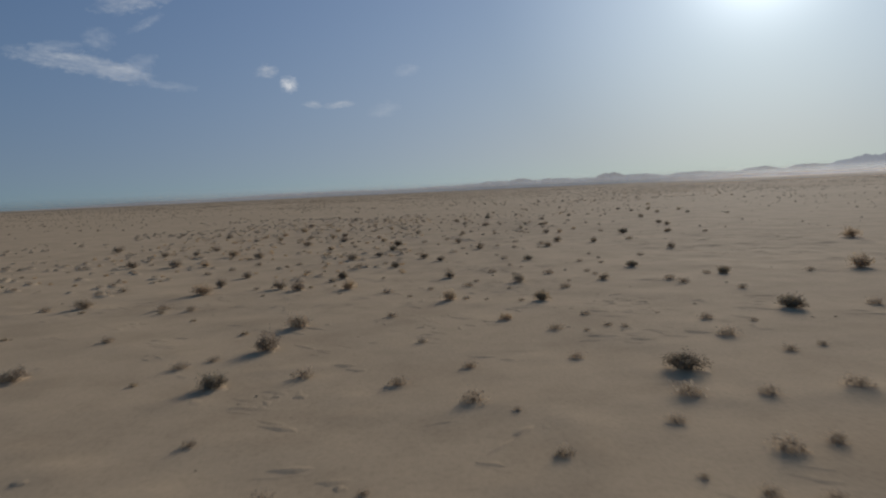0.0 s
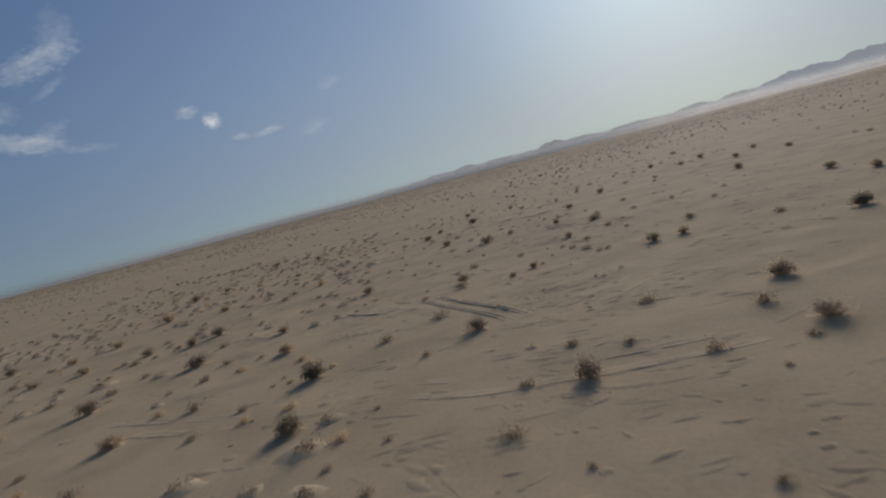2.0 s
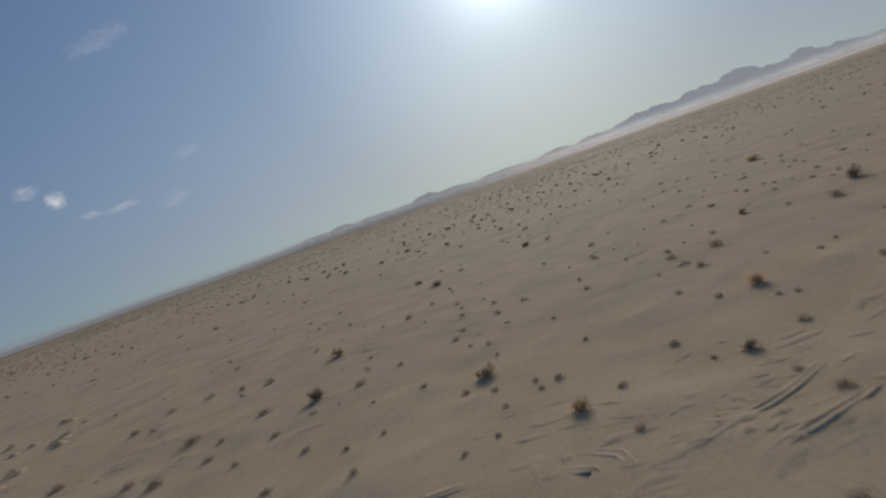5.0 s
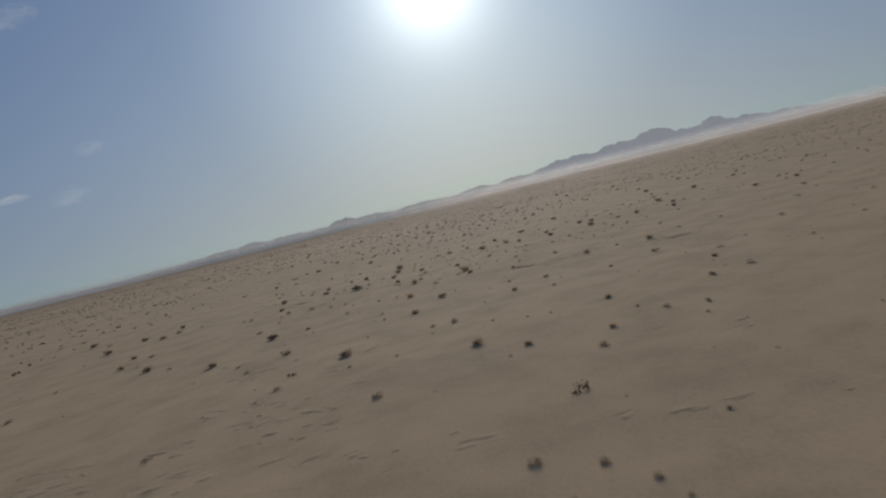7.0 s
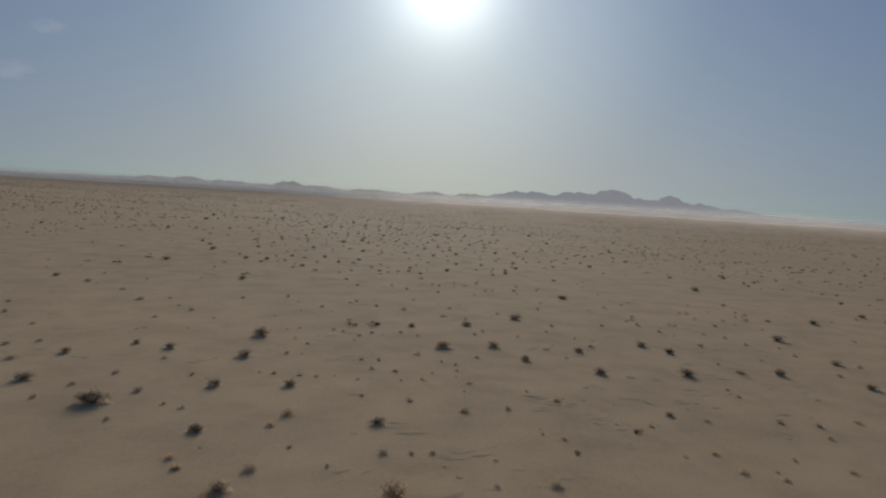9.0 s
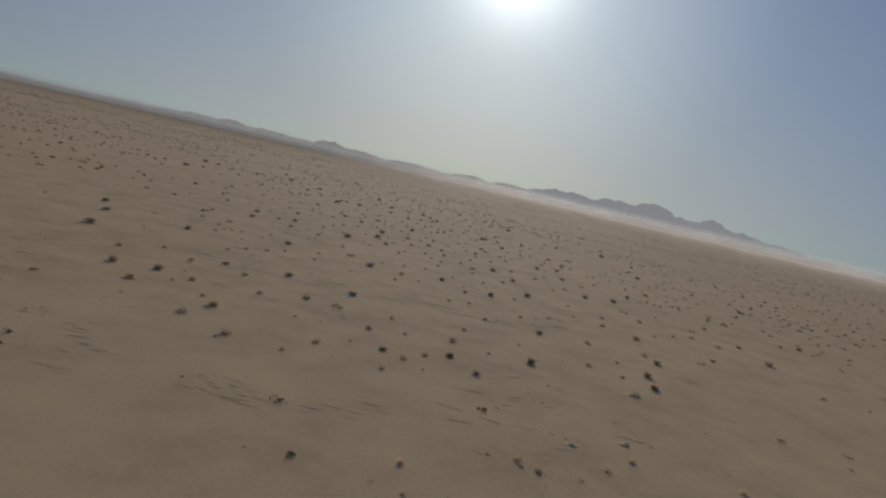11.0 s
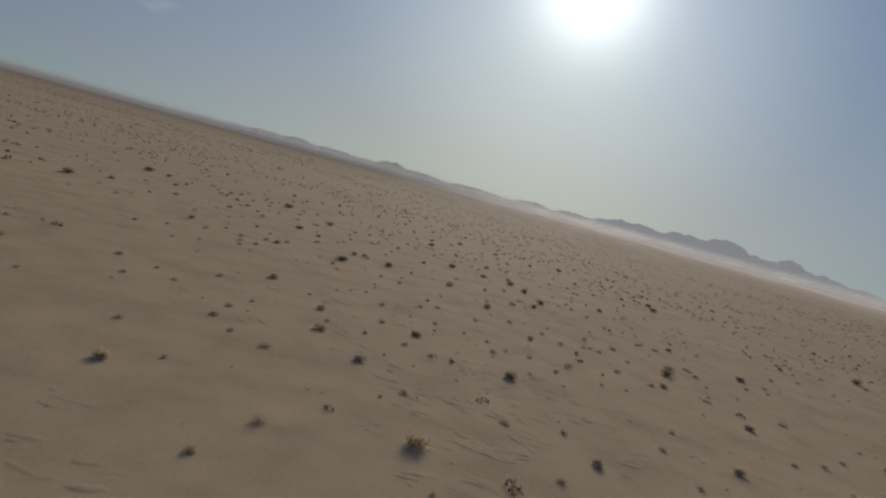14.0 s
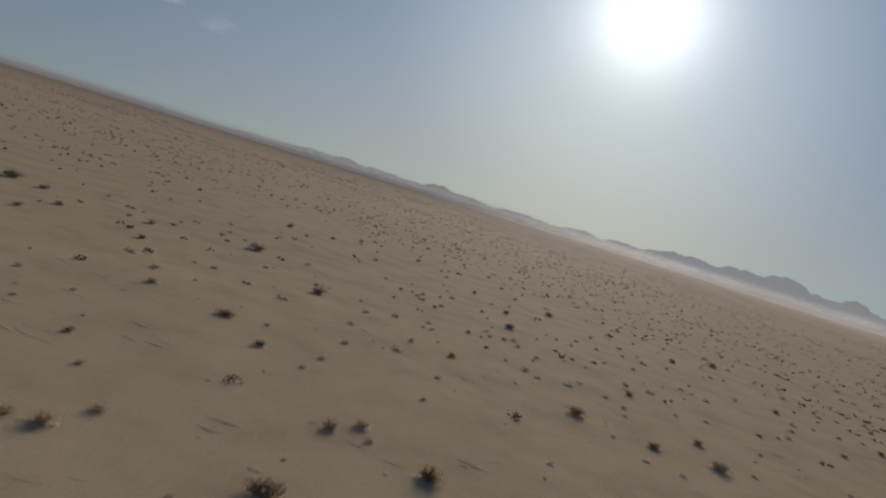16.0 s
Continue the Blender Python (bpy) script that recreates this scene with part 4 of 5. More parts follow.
bush_at(48.2, 240.2, 0.84)
bush_at(46.7, 240.9, 0.56)
bush_at(58.1, 241.2, 0.47)
bush_at(64.1, 241.2, 0.49)
bush_at(33.3, 246.7, 0.61)
bush_at(60.9, 246.8, 0.72)
bush_at(56.5, 249.9, 0.27)
bush_at(58.9, 250.4, 0.55)
bush_at(46.1, 251.0, 0.43)
bush_at(106.4, 254.2, 0.92)
bush_at(47.1, 254.8, 0.49)
bush_at(55.2, 255.1, 0.31)
bush_at(71.7, 255.1, 0.27)
bush_at(72.5, 256.8, 0.27)
bush_at(64.6, 258.0, 0.32)
bush_at(85.4, 258.2, 0.70)
bush_at(78.3, 258.6, 0.31)
bush_at(15.1, 258.9, 0.91)
bush_at(40.9, 260.1, 0.74)
bush_at(71.0, 260.3, 0.84)
bush_at(27.7, 261.8, 0.59)
bush_at(67.5, 262.8, 0.49)
bush_at(45.8, 263.0, 0.69)
bush_at(51.9, 264.1, 0.49)
bush_at(50.2, 265.4, 0.55)
bush_at(96.4, 266.5, 0.55)
bush_at(83.1, 266.5, 0.35)
bush_at(37.1, 268.2, 0.88)
bush_at(64.9, 268.4, 0.36)
bush_at(70.2, 268.4, 0.67)
bush_at(48.0, 268.6, 0.38)
bush_at(67.8, 269.2, 0.30)
bush_at(89.5, 269.3, 0.60)
bush_at(87.8, 270.5, 0.59)
bush_at(47.8, 271.6, 0.70)
bush_at(66.9, 273.2, 0.38)
bush_at(46.5, 273.3, 0.55)
bush_at(62.0, 273.4, 0.27)
bush_at(66.0, 273.5, 0.38)
bush_at(64.8, 274.0, 0.61)
bush_at(59.0, 274.2, 0.80)
bush_at(89.9, 274.8, 0.42)
bush_at(61.1, 276.0, 0.35)
bush_at(25.9, 276.4, 0.85)
bush_at(44.8, 276.7, 0.93)
bush_at(73.9, 277.5, 0.52)
bush_at(41.1, 277.6, 0.43)
bush_at(77.5, 277.7, 0.56)
bush_at(71.3, 277.9, 0.74)
bush_at(95.9, 279.2, 0.84)
bush_at(42.3, 279.3, 0.70)
bush_at(62.1, 280.2, 0.92)
bush_at(69.2, 280.5, 0.52)
bush_at(66.9, 282.1, 0.41)
bush_at(53.9, 282.2, 0.45)
bush_at(55.5, 286.4, 0.75)
bush_at(50.6, 286.6, 0.49)
bush_at(100.5, 286.8, 0.67)
bush_at(52.3, 288.5, 0.52)
bush_at(58.6, 288.9, 0.46)
bush_at(71.0, 289.5, 0.36)
bush_at(69.8, 289.8, 0.36)
bush_at(54.5, 290.3, 0.61)
bush_at(57.4, 293.2, 0.50)
bush_at(110.9, 293.8, 0.69)
bush_at(48.8, 295.2, 0.76)
bush_at(67.6, 295.3, 0.39)
bush_at(82.4, 295.4, 0.43)
bush_at(97.6, 296.3, 0.51)
bush_at(92.1, 297.2, 0.59)
bush_at(72.5, 297.3, 0.50)
bush_at(48.1, 299.4, 0.66)
bush_at(50.0, 299.9, 0.58)
bush_at(125.2, 304.1, 0.85)
bush_at(49.2, 306.1, 0.55)
bush_at(45.6, 306.6, 0.67)
bush_at(81.4, 307.9, 0.72)
bush_at(61.2, 310.6, 0.69)
bush_at(73.6, 310.7, 0.61)
bush_at(46.9, 311.3, 0.69)
bush_at(67.0, 316.8, 0.55)
bush_at(71.9, 317.3, 0.67)
bush_at(88.0, 321.4, 0.62)
bush_at(52.7, 329.7, 0.89)
bush_at(90.7, 336.5, 0.50)
bush_at(93.6, 336.9, 0.27)
bush_at(85.0, 338.4, 0.50)
bush_at(111.5, 338.6, 0.50)
bush_at(93.0, 338.8, 0.60)
bush_at(81.3, 339.6, 0.30)
bush_at(95.1, 340.0, 0.59)
bush_at(82.0, 340.4, 0.89)
bush_at(87.6, 340.5, 0.69)
bush_at(110.0, 341.0, 0.69)
bush_at(90.2, 341.6, 0.29)
bush_at(101.1, 341.7, 0.39)
bush_at(114.3, 342.6, 0.49)
bush_at(79.7, 344.1, 0.89)
bush_at(99.3, 344.3, 0.92)
bush_at(95.5, 344.8, 0.45)
bush_at(92.8, 345.3, 0.77)
bush_at(120.5, 346.0, 0.80)
bush_at(87.4, 346.1, 0.31)
bush_at(102.1, 347.9, 0.58)
bush_at(115.3, 348.0, 0.84)
bush_at(81.3, 348.9, 0.57)
bush_at(96.0, 349.0, 0.56)
bush_at(85.8, 351.9, 0.68)
bush_at(106.6, 352.4, 0.67)
bush_at(79.4, 352.5, 0.43)
bush_at(80.9, 353.6, 0.84)
bush_at(129.9, 354.6, 0.69)
bush_at(112.4, 355.4, 0.58)
bush_at(134.3, 356.1, 0.75)
bush_at(85.5, 358.0, 0.77)
bush_at(105.7, 358.6, 0.57)
bush_at(108.1, 358.6, 0.58)
bush_at(127.3, 360.7, 0.71)
bush_at(81.3, 361.1, 0.67)
bush_at(134.3, 361.9, 0.89)
bush_at(75.5, 363.2, 0.77)
bush_at(147.4, 363.5, 0.90)
bush_at(110.4, 364.2, 0.76)
bush_at(117.0, 364.3, 0.57)
bush_at(125.5, 365.2, 0.54)
bush_at(79.2, 365.2, 0.57)
bush_at(102.5, 365.8, 0.55)
bush_at(136.0, 366.3, 0.65)
bush_at(97.8, 366.9, 0.28)
bush_at(105.9, 367.1, 0.40)
bush_at(111.7, 367.3, 0.38)
bush_at(136.0, 367.4, 0.49)
bush_at(165.0, 367.9, 0.77)
bush_at(85.2, 368.6, 0.60)
bush_at(115.9, 369.1, 0.30)
bush_at(160.5, 370.0, 0.76)
bush_at(117.6, 370.3, 0.27)
bush_at(94.6, 370.5, 0.49)
bush_at(87.3, 370.6, 0.59)
bush_at(89.6, 371.4, 0.60)
bush_at(117.1, 372.2, 0.52)
bush_at(158.4, 372.7, 0.90)
bush_at(113.0, 372.8, 0.43)
bush_at(91.9, 373.1, 0.48)
bush_at(96.2, 374.8, 0.56)
bush_at(121.9, 375.3, 0.80)
bush_at(104.3, 375.3, 0.41)
bush_at(130.4, 375.6, 0.58)
bush_at(107.4, 375.8, 0.49)
bush_at(110.7, 376.3, 0.52)
bush_at(87.6, 376.5, 0.35)
bush_at(150.8, 378.4, 0.66)
bush_at(119.0, 378.9, 0.52)
bush_at(85.1, 380.4, 0.65)
bush_at(114.5, 380.6, 0.74)
bush_at(86.3, 382.1, 0.40)
bush_at(88.4, 382.2, 0.53)
bush_at(87.2, 382.6, 0.40)
bush_at(141.1, 382.9, 0.71)
bush_at(132.5, 383.5, 0.84)
bush_at(101.6, 383.6, 0.77)
bush_at(116.9, 385.0, 0.57)
bush_at(97.7, 386.7, 0.37)
bush_at(130.2, 387.0, 0.85)
bush_at(121.2, 387.0, 0.77)
bush_at(111.0, 387.0, 0.79)
bush_at(116.4, 387.2, 0.58)
bush_at(147.0, 387.3, 0.78)
bush_at(98.8, 387.5, 0.37)
bush_at(87.8, 389.5, 0.93)
bush_at(113.1, 390.0, 0.42)
bush_at(84.4, 390.3, 0.86)
bush_at(107.7, 390.3, 0.51)
bush_at(100.2, 391.4, 0.59)
bush_at(117.2, 391.5, 0.70)
bush_at(120.9, 392.5, 0.93)
bush_at(107.7, 393.0, 0.27)
bush_at(96.4, 393.6, 0.35)
bush_at(123.2, 394.1, 0.45)
bush_at(130.7, 394.5, 0.76)
bush_at(101.5, 394.8, 0.31)
bush_at(99.5, 395.4, 0.27)
bush_at(97.2, 396.0, 0.84)
bush_at(114.1, 397.4, 0.68)
bush_at(154.8, 397.5, 0.79)
bush_at(104.6, 397.6, 0.33)
bush_at(129.4, 397.8, 0.66)
bush_at(125.7, 398.4, 0.50)
bush_at(117.6, 398.5, 0.77)
bush_at(86.4, 398.8, 0.82)
bush_at(106.0, 398.9, 0.61)
bush_at(112.5, 399.4, 0.49)
bush_at(98.6, 399.4, 0.31)
bush_at(137.6, 401.5, 0.47)
bush_at(103.6, 401.8, 0.70)
bush_at(146.2, 402.3, 0.80)
bush_at(96.6, 402.4, 0.77)
bush_at(117.8, 402.7, 0.56)
bush_at(115.1, 402.7, 0.41)
bush_at(111.1, 402.9, 0.58)
bush_at(137.8, 403.8, 0.80)
bush_at(131.0, 404.3, 0.59)
bush_at(115.9, 405.3, 0.45)
bush_at(155.3, 405.4, 0.85)
bush_at(106.7, 407.0, 0.69)
bush_at(150.2, 407.3, 0.78)
bush_at(123.2, 407.6, 0.65)
bush_at(132.4, 408.4, 0.57)
bush_at(109.4, 410.3, 0.81)
bush_at(99.0, 410.9, 0.33)
bush_at(97.0, 412.0, 0.49)
bush_at(95.1, 413.1, 0.57)
bush_at(133.6, 413.1, 0.69)
bush_at(145.3, 413.7, 0.69)
bush_at(126.9, 413.7, 0.66)
bush_at(148.6, 414.0, 0.72)
bush_at(123.2, 414.1, 0.72)
bush_at(116.2, 415.5, 0.39)
bush_at(137.0, 416.4, 0.57)
bush_at(117.9, 416.6, 0.65)
bush_at(105.1, 416.7, 0.46)
bush_at(94.2, 417.4, 0.47)
bush_at(122.6, 420.4, 0.27)
bush_at(96.7, 420.8, 0.41)
bush_at(110.4, 421.1, 0.82)
bush_at(102.3, 422.0, 0.67)
bush_at(132.2, 422.8, 0.28)
bush_at(108.4, 423.1, 0.58)
bush_at(118.4, 423.5, 0.32)
bush_at(139.0, 424.4, 0.45)
bush_at(95.5, 424.6, 0.45)
bush_at(137.0, 424.9, 0.50)
bush_at(107.4, 426.1, 0.82)
bush_at(133.6, 426.4, 0.68)
bush_at(149.9, 427.0, 0.48)
bush_at(128.5, 427.8, 0.36)
bush_at(91.6, 428.2, 0.67)
bush_at(139.3, 428.2, 0.49)
bush_at(109.6, 428.3, 0.31)
bush_at(118.1, 428.3, 0.64)
bush_at(108.4, 429.0, 0.68)
bush_at(95.5, 429.0, 0.48)
bush_at(129.3, 429.4, 0.79)
bush_at(132.8, 429.6, 0.58)
bush_at(115.5, 429.7, 0.49)
bush_at(106.6, 429.7, 0.27)
bush_at(142.1, 430.1, 0.75)
bush_at(152.8, 430.4, 0.52)
bush_at(130.9, 430.4, 0.51)
bush_at(110.1, 431.4, 0.45)
bush_at(120.5, 432.6, 0.77)
bush_at(130.1, 432.6, 0.53)
bush_at(125.3, 433.0, 0.45)
bush_at(101.1, 433.0, 0.59)
bush_at(104.5, 433.6, 0.54)
bush_at(154.5, 434.0, 0.82)
bush_at(128.5, 434.1, 0.47)
bush_at(146.5, 434.6, 0.58)
bush_at(126.2, 435.6, 0.54)
bush_at(124.1, 436.5, 0.33)
bush_at(103.1, 436.6, 0.53)
bush_at(140.1, 437.0, 0.74)
bush_at(92.3, 437.3, 0.86)
bush_at(107.8, 438.2, 0.72)
bush_at(100.1, 438.9, 0.82)
bush_at(122.1, 439.2, 0.69)
bush_at(170.7, 439.2, 0.81)
bush_at(139.6, 440.0, 0.67)
bush_at(132.1, 440.3, 0.69)
bush_at(109.3, 440.5, 0.41)
bush_at(72.4, 440.6, 0.78)
bush_at(145.6, 441.3, 0.81)
bush_at(126.6, 441.4, 0.68)
bush_at(118.3, 441.7, 0.36)
bush_at(137.1, 442.7, 0.76)
bush_at(119.8, 442.7, 0.30)
bush_at(121.5, 443.4, 0.46)
bush_at(90.6, 445.3, 0.72)
bush_at(105.7, 446.6, 0.31)
bush_at(123.6, 448.6, 0.41)
bush_at(131.9, 450.7, 0.27)
bush_at(103.2, 451.7, 0.52)
bush_at(180.1, 451.7, 0.69)
bush_at(127.5, 452.4, 0.77)
bush_at(110.8, 453.0, 0.47)
bush_at(117.0, 453.2, 0.31)
bush_at(120.3, 453.2, 0.56)
bush_at(115.8, 453.4, 0.28)
bush_at(105.7, 453.5, 0.45)
bush_at(125.7, 454.2, 0.59)
bush_at(109.8, 455.6, 0.76)
bush_at(128.7, 456.0, 0.54)
bush_at(124.3, 456.7, 0.27)
bush_at(99.2, 456.8, 0.76)
bush_at(111.7, 458.2, 0.80)
bush_at(102.2, 458.5, 0.58)
bush_at(110.0, 458.6, 0.82)
bush_at(119.2, 459.3, 0.43)
bush_at(162.3, 459.8, 0.45)
bush_at(155.0, 459.9, 0.81)
bush_at(134.2, 460.4, 0.27)
bush_at(141.9, 460.7, 0.84)
bush_at(131.6, 461.5, 0.62)
bush_at(110.2, 462.1, 0.89)
bush_at(106.2, 462.4, 0.92)
bush_at(122.9, 463.1, 0.27)
bush_at(113.2, 463.2, 0.85)
bush_at(115.9, 464.6, 0.87)
bush_at(108.5, 465.5, 0.66)
bush_at(135.5, 465.7, 0.27)
bush_at(126.8, 466.3, 0.61)
bush_at(162.2, 467.3, 0.58)
bush_at(159.5, 467.3, 0.66)
bush_at(114.1, 468.9, 0.55)
bush_at(108.8, 469.6, 0.28)
bush_at(131.1, 473.5, 0.53)
bush_at(144.3, 474.1, 0.41)
bush_at(95.0, 474.6, 0.74)
bush_at(124.1, 474.7, 0.52)
bush_at(112.5, 475.4, 0.30)
bush_at(104.5, 475.4, 0.81)
bush_at(108.9, 476.4, 0.43)
bush_at(125.4, 477.1, 0.61)
bush_at(133.3, 478.5, 0.54)
bush_at(110.9, 479.7, 0.47)
bush_at(149.8, 481.7, 0.67)
bush_at(127.4, 481.8, 0.69)
bush_at(122.1, 481.8, 0.55)
bush_at(107.2, 482.2, 0.58)
bush_at(168.7, 484.1, 0.74)
bush_at(143.0, 486.2, 0.84)
bush_at(128.4, 487.6, 0.62)
bush_at(136.0, 488.6, 0.32)
bush_at(177.1, 489.4, 0.59)
bush_at(116.6, 489.4, 0.40)
bush_at(161.4, 489.7, 0.41)
bush_at(113.6, 490.5, 0.90)
bush_at(146.5, 491.7, 0.75)
bush_at(130.5, 493.4, 0.78)
bush_at(191.3, 494.7, 0.85)
bush_at(133.5, 494.8, 0.90)
bush_at(171.8, 494.8, 0.71)
bush_at(117.5, 496.1, 0.80)
bush_at(188.0, 496.4, 0.69)
bush_at(167.1, 496.5, 0.47)
bush_at(96.1, 497.7, 0.81)
bush_at(160.8, 497.8, 0.67)
bush_at(150.5, 500.7, 0.54)
bush_at(154.3, 503.7, 0.58)
bush_at(146.9, 509.2, 0.84)
bush_at(126.3, 510.4, 0.89)
bush_at(162.7, 511.0, 0.78)
bush_at(107.5, 512.2, 0.80)
bush_at(171.4, 514.7, 0.71)
bush_at(112.0, 517.0, 0.74)
bush_at(117.3, 519.4, 0.72)
bush_at(148.5, 531.2, 0.76)
bush_at(161.2, 547.5, 0.90)

low_mesh = bpy.data.meshes.new("low_scrub")
low_mesh.from_pydata(low_verts, [], low_faces)
low_mesh.materials.append(LEAVES)
tagged(new("low_scrub", low_mesh), "low grey-brown desert bushes dotted over the sand", "scrub", kind="stuff")


# ---- wheel ruts ----
rut_picks = random.Random(31)
rut_lines = []


def tyre_track(points, apart, deep=0.48, gaps=0.50, broad=1.0):
    """A pair of shallow ruts (one alone where apart is 0) with pushed-up sand along both sides, worn away in places."""
    line = [Vector((x, y, 0)) for x, y in points]
    line = [line[0] * 2 - line[1]] + line + [line[-1] * 2 - line[-2]]
    way = []
    for a, b, c, d in zip(line, line[1:], line[2:], line[3:]):
        steps = max(2, int((c - b).length / 0.6))
        for n in range(steps):
            t = n / steps
            way.append(0.5 * (2 * b + (c - a) * t + (2 * a - 5 * b + 4 * c - d) * t * t + (3 * b - a - 3 * c + d) * t ** 3))
    way.append(line[-2])
    across = ((-0.36, -0.04), (-0.22, 0.038), (-0.12, 0.018), (0.0, 0.0), (0.12, 0.018), (0.22, 0.038), (0.36, -0.04))
    bm = bmesh.new()
    for wheel in ((-apart / 2, apart / 2) if apart else (0.0,)):
        last = None
        for n, p in enumerate(way):
            ahead = (way[min(n + 1, len(way) - 1)] - way[max(n - 1, 0)]).normalized()
            side = Vector((ahead.y, -ahead.x, 0))
            worn = 0.6 * float(value_noise(p.x + wheel * 7, p.y, 2.6, 1)) + 0.4 * float(value_noise(p.x, p.y + wheel * 5, 0.9, 2))
            ends = min(1.0, min(n, len(way) - 1 - n) / 5)
            row = []
            for off, up in across:
                q = p + side * (wheel + off * broad * (0.8 + 0.5 * worn) + rut_picks.uniform(-0.03, 0.03))
                lift = up * (deep if up > 0 else 1.0) * (0.2 + 1.5 * worn) * ends - 0.05 * (1 - ends) - 0.30 * max(0.0, gaps - worn) + (rut_picks.uniform(-0.012, 0.018) if up > 0 else 0)
                row.append(bm.verts.new((q.x, q.y, float(ground_z(q.x, q.y)) + lift)))
            if last:
                for k in range(len(row) - 1):
                    bm.faces.new((last[k], row[k], row[k + 1], last[k + 1])).smooth = True
            last = row
    rut_lines.append((way, apart))
    me = bpy.data.meshes.new("tyre_track")
    bm.normal_update()
    bm.to_mesh(me)
    bm.free()
    me.materials.append(LOOSE_SAND)
    return tagged(new("tyre_track", me), "shallow wheel ruts pressed into pale sand", "track", kind="stuff")


def deep_track(points, apart):
    return tyre_track(points, apart, 1.5, 0.33, 0.66)


tyre_track([(-5.7, 85.2), (0.4, 80.3), (3.9, 78.8), (7.6, 77.7), (11.3, 77.2), (14.5, 77.0)], 1.5)
tyre_track([(6.3, 72.0), (7.8, 72.0), (9.8, 71.3)], 1.5)
tyre_track([(-20.9, 90.6), (-15.9, 88.3), (-8.9, 84.0), (-5.4, 82.7)], 1.4)
tyre_track([(13.0, 122.7), (15.9, 121.2), (16.8, 117.0), (16.4, 112.8)], 1.5)
tyre_track([(-9.3, 106.6), (-4.1, 102.1), (-0.4, 99.1), (1.3, 98.6)], 1.5)
tyre_track([(13.5, 91.5), (10.0, 89.1), (7.1, 87.8), (3.3, 86.4)], 1.6)
tyre_track([(5.0, 142.3), (9.2, 143.4), (12.9, 141.5), (16.9, 138.2)], 1.5)
deep_track([(26.5, 154.5), (23.0, 153.3), (20.9, 153.2), (18.6, 152.9)], 1.7)
deep_track([(24.1, 152.5), (21.2, 151.8), (19.3, 151.2)], 1.7)
tyre_track([(11.4, 171.1), (14.1, 169.5), (15.6, 164.6)], 1.5)
tyre_track([(62.4, 259.5), (64.5, 257.2), (66.1, 255.4), (67.9, 253.5)], 1.5)
tyre_track([(75.0, 256.1), (78.4, 254.8), (82.3, 253.8)], 1.5)
tyre_track([(63.3, 260.6), (65.2, 255.8), (67.8, 253.5), (72.6, 249.0), (76.9, 244.9)], 1.4)
tyre_track([(80.0, 365.5), (87.4, 361.3), (94.2, 358.7), (100.8, 356.2), (107.3, 353.2), (115.7, 350.8)], 1.6)
tyre_track([(86.1, 373.7), (89.7, 371.4), (93.2, 369.1), (96.1, 366.9)], 1.5)
tyre_track([(102.1, 378.3), (106.5, 378.2), (112.8, 378.6)], 1.3)
tyre_track([(81.8, 363.8), (83.5, 362.6), (85.6, 361.6), (86.8, 363.8), (84.8, 365.0)], 1.2)
deep_track([(21.7, 140.8), (18.5, 141.1), (15.7, 141.5), (13.0, 141.8)], 1.6)
deep_track([(20.4, 139.6), (18.1, 140.7), (15.3, 140.8), (13.2, 140.7)], 1.6)
deep_track([(12.1, 148.4), (13.9, 145.7), (15.7, 141.8)], 0.0)
tyre_track([(11.1, 148.5), (13.5, 144.6), (15.7, 141.3)], 1.2)
deep_track([(8.6, 149.5), (9.5, 147.6), (10.1, 145.4)], 0.0)
deep_track([(9.1, 150.3), (9.9, 147.5), (11.0, 145.1), (12.4, 143.8), (13.9, 142.7)], 0.0)
deep_track([(9.1, 147.6), (10.2, 145.3), (11.4, 144.1), (12.8, 143.5)], 0.0)
deep_track([(6.6, 153.8), (8.9, 152.7)], 0.0)
deep_track([(11.4, 157.1), (14.2, 157.6), (16.5, 156.9)], 0.0)
deep_track([(13.1, 122.2), (14.8, 120.7), (17.3, 120.3), (18.1, 120.3)], 0.0)
deep_track([(11.0, 121.0), (13.4, 121.8), (15.5, 121.7), (18.2, 121.0)], 0.0)
deep_track([(14.4, 114.4), (15.3, 114.2), (16.6, 114.8), (17.7, 116.2), (17.5, 117.7)], 0.9)
deep_track([(10.0, 124.5), (12.8, 125.3), (15.2, 125.3)], 0.0)
deep_track([(14.2, 112.1), (12.3, 112.5), (10.0, 111.6)], 1.6)
tyre_track([(9.3, 118.9), (8.8, 115.9), (8.9, 115.0)], 0.0)
deep_track([(1.8, 110.6), (3.2, 108.5), (4.1, 106.0), (4.1, 103.9)], 0.0)
deep_track([(3.7, 109.4), (4.8, 107.4), (5.1, 104.9), (5.0, 103.0)], 1.1)
tyre_track([(-1.4, 111.3), (-0.5, 105.8)], 0.0)
tyre_track([(-0.9, 107.0), (2.6, 103.8)], 0.0)
deep_track([(10.1, 111.9), (11.7, 111.9), (13.7, 112.1)], 0.0)
tyre_track([(11.4, 100.1), (12.6, 100.4)], 1.2)
deep_track([(9.3, 63.9), (11.5, 64.8)], 0.0)
deep_track([(-3.7, 105.2), (-0.6, 101.3), (-0.0, 101.6)], 0.0)
deep_track([(-6.9, 104.6), (-2.9, 100.0), (0.1, 98.6)], 0.0)
tyre_track([(-5.3, 99.6), (-2.8, 98.7), (-0.9, 98.0)], 0.0)
deep_track([(-0.2, 103.0), (1.9, 95.8), (3.7, 90.7), (4.9, 86.7)], 1.0)
deep_track([(-7.0, 98.7), (-6.1, 96.1), (-4.5, 94.2)], 0.0)
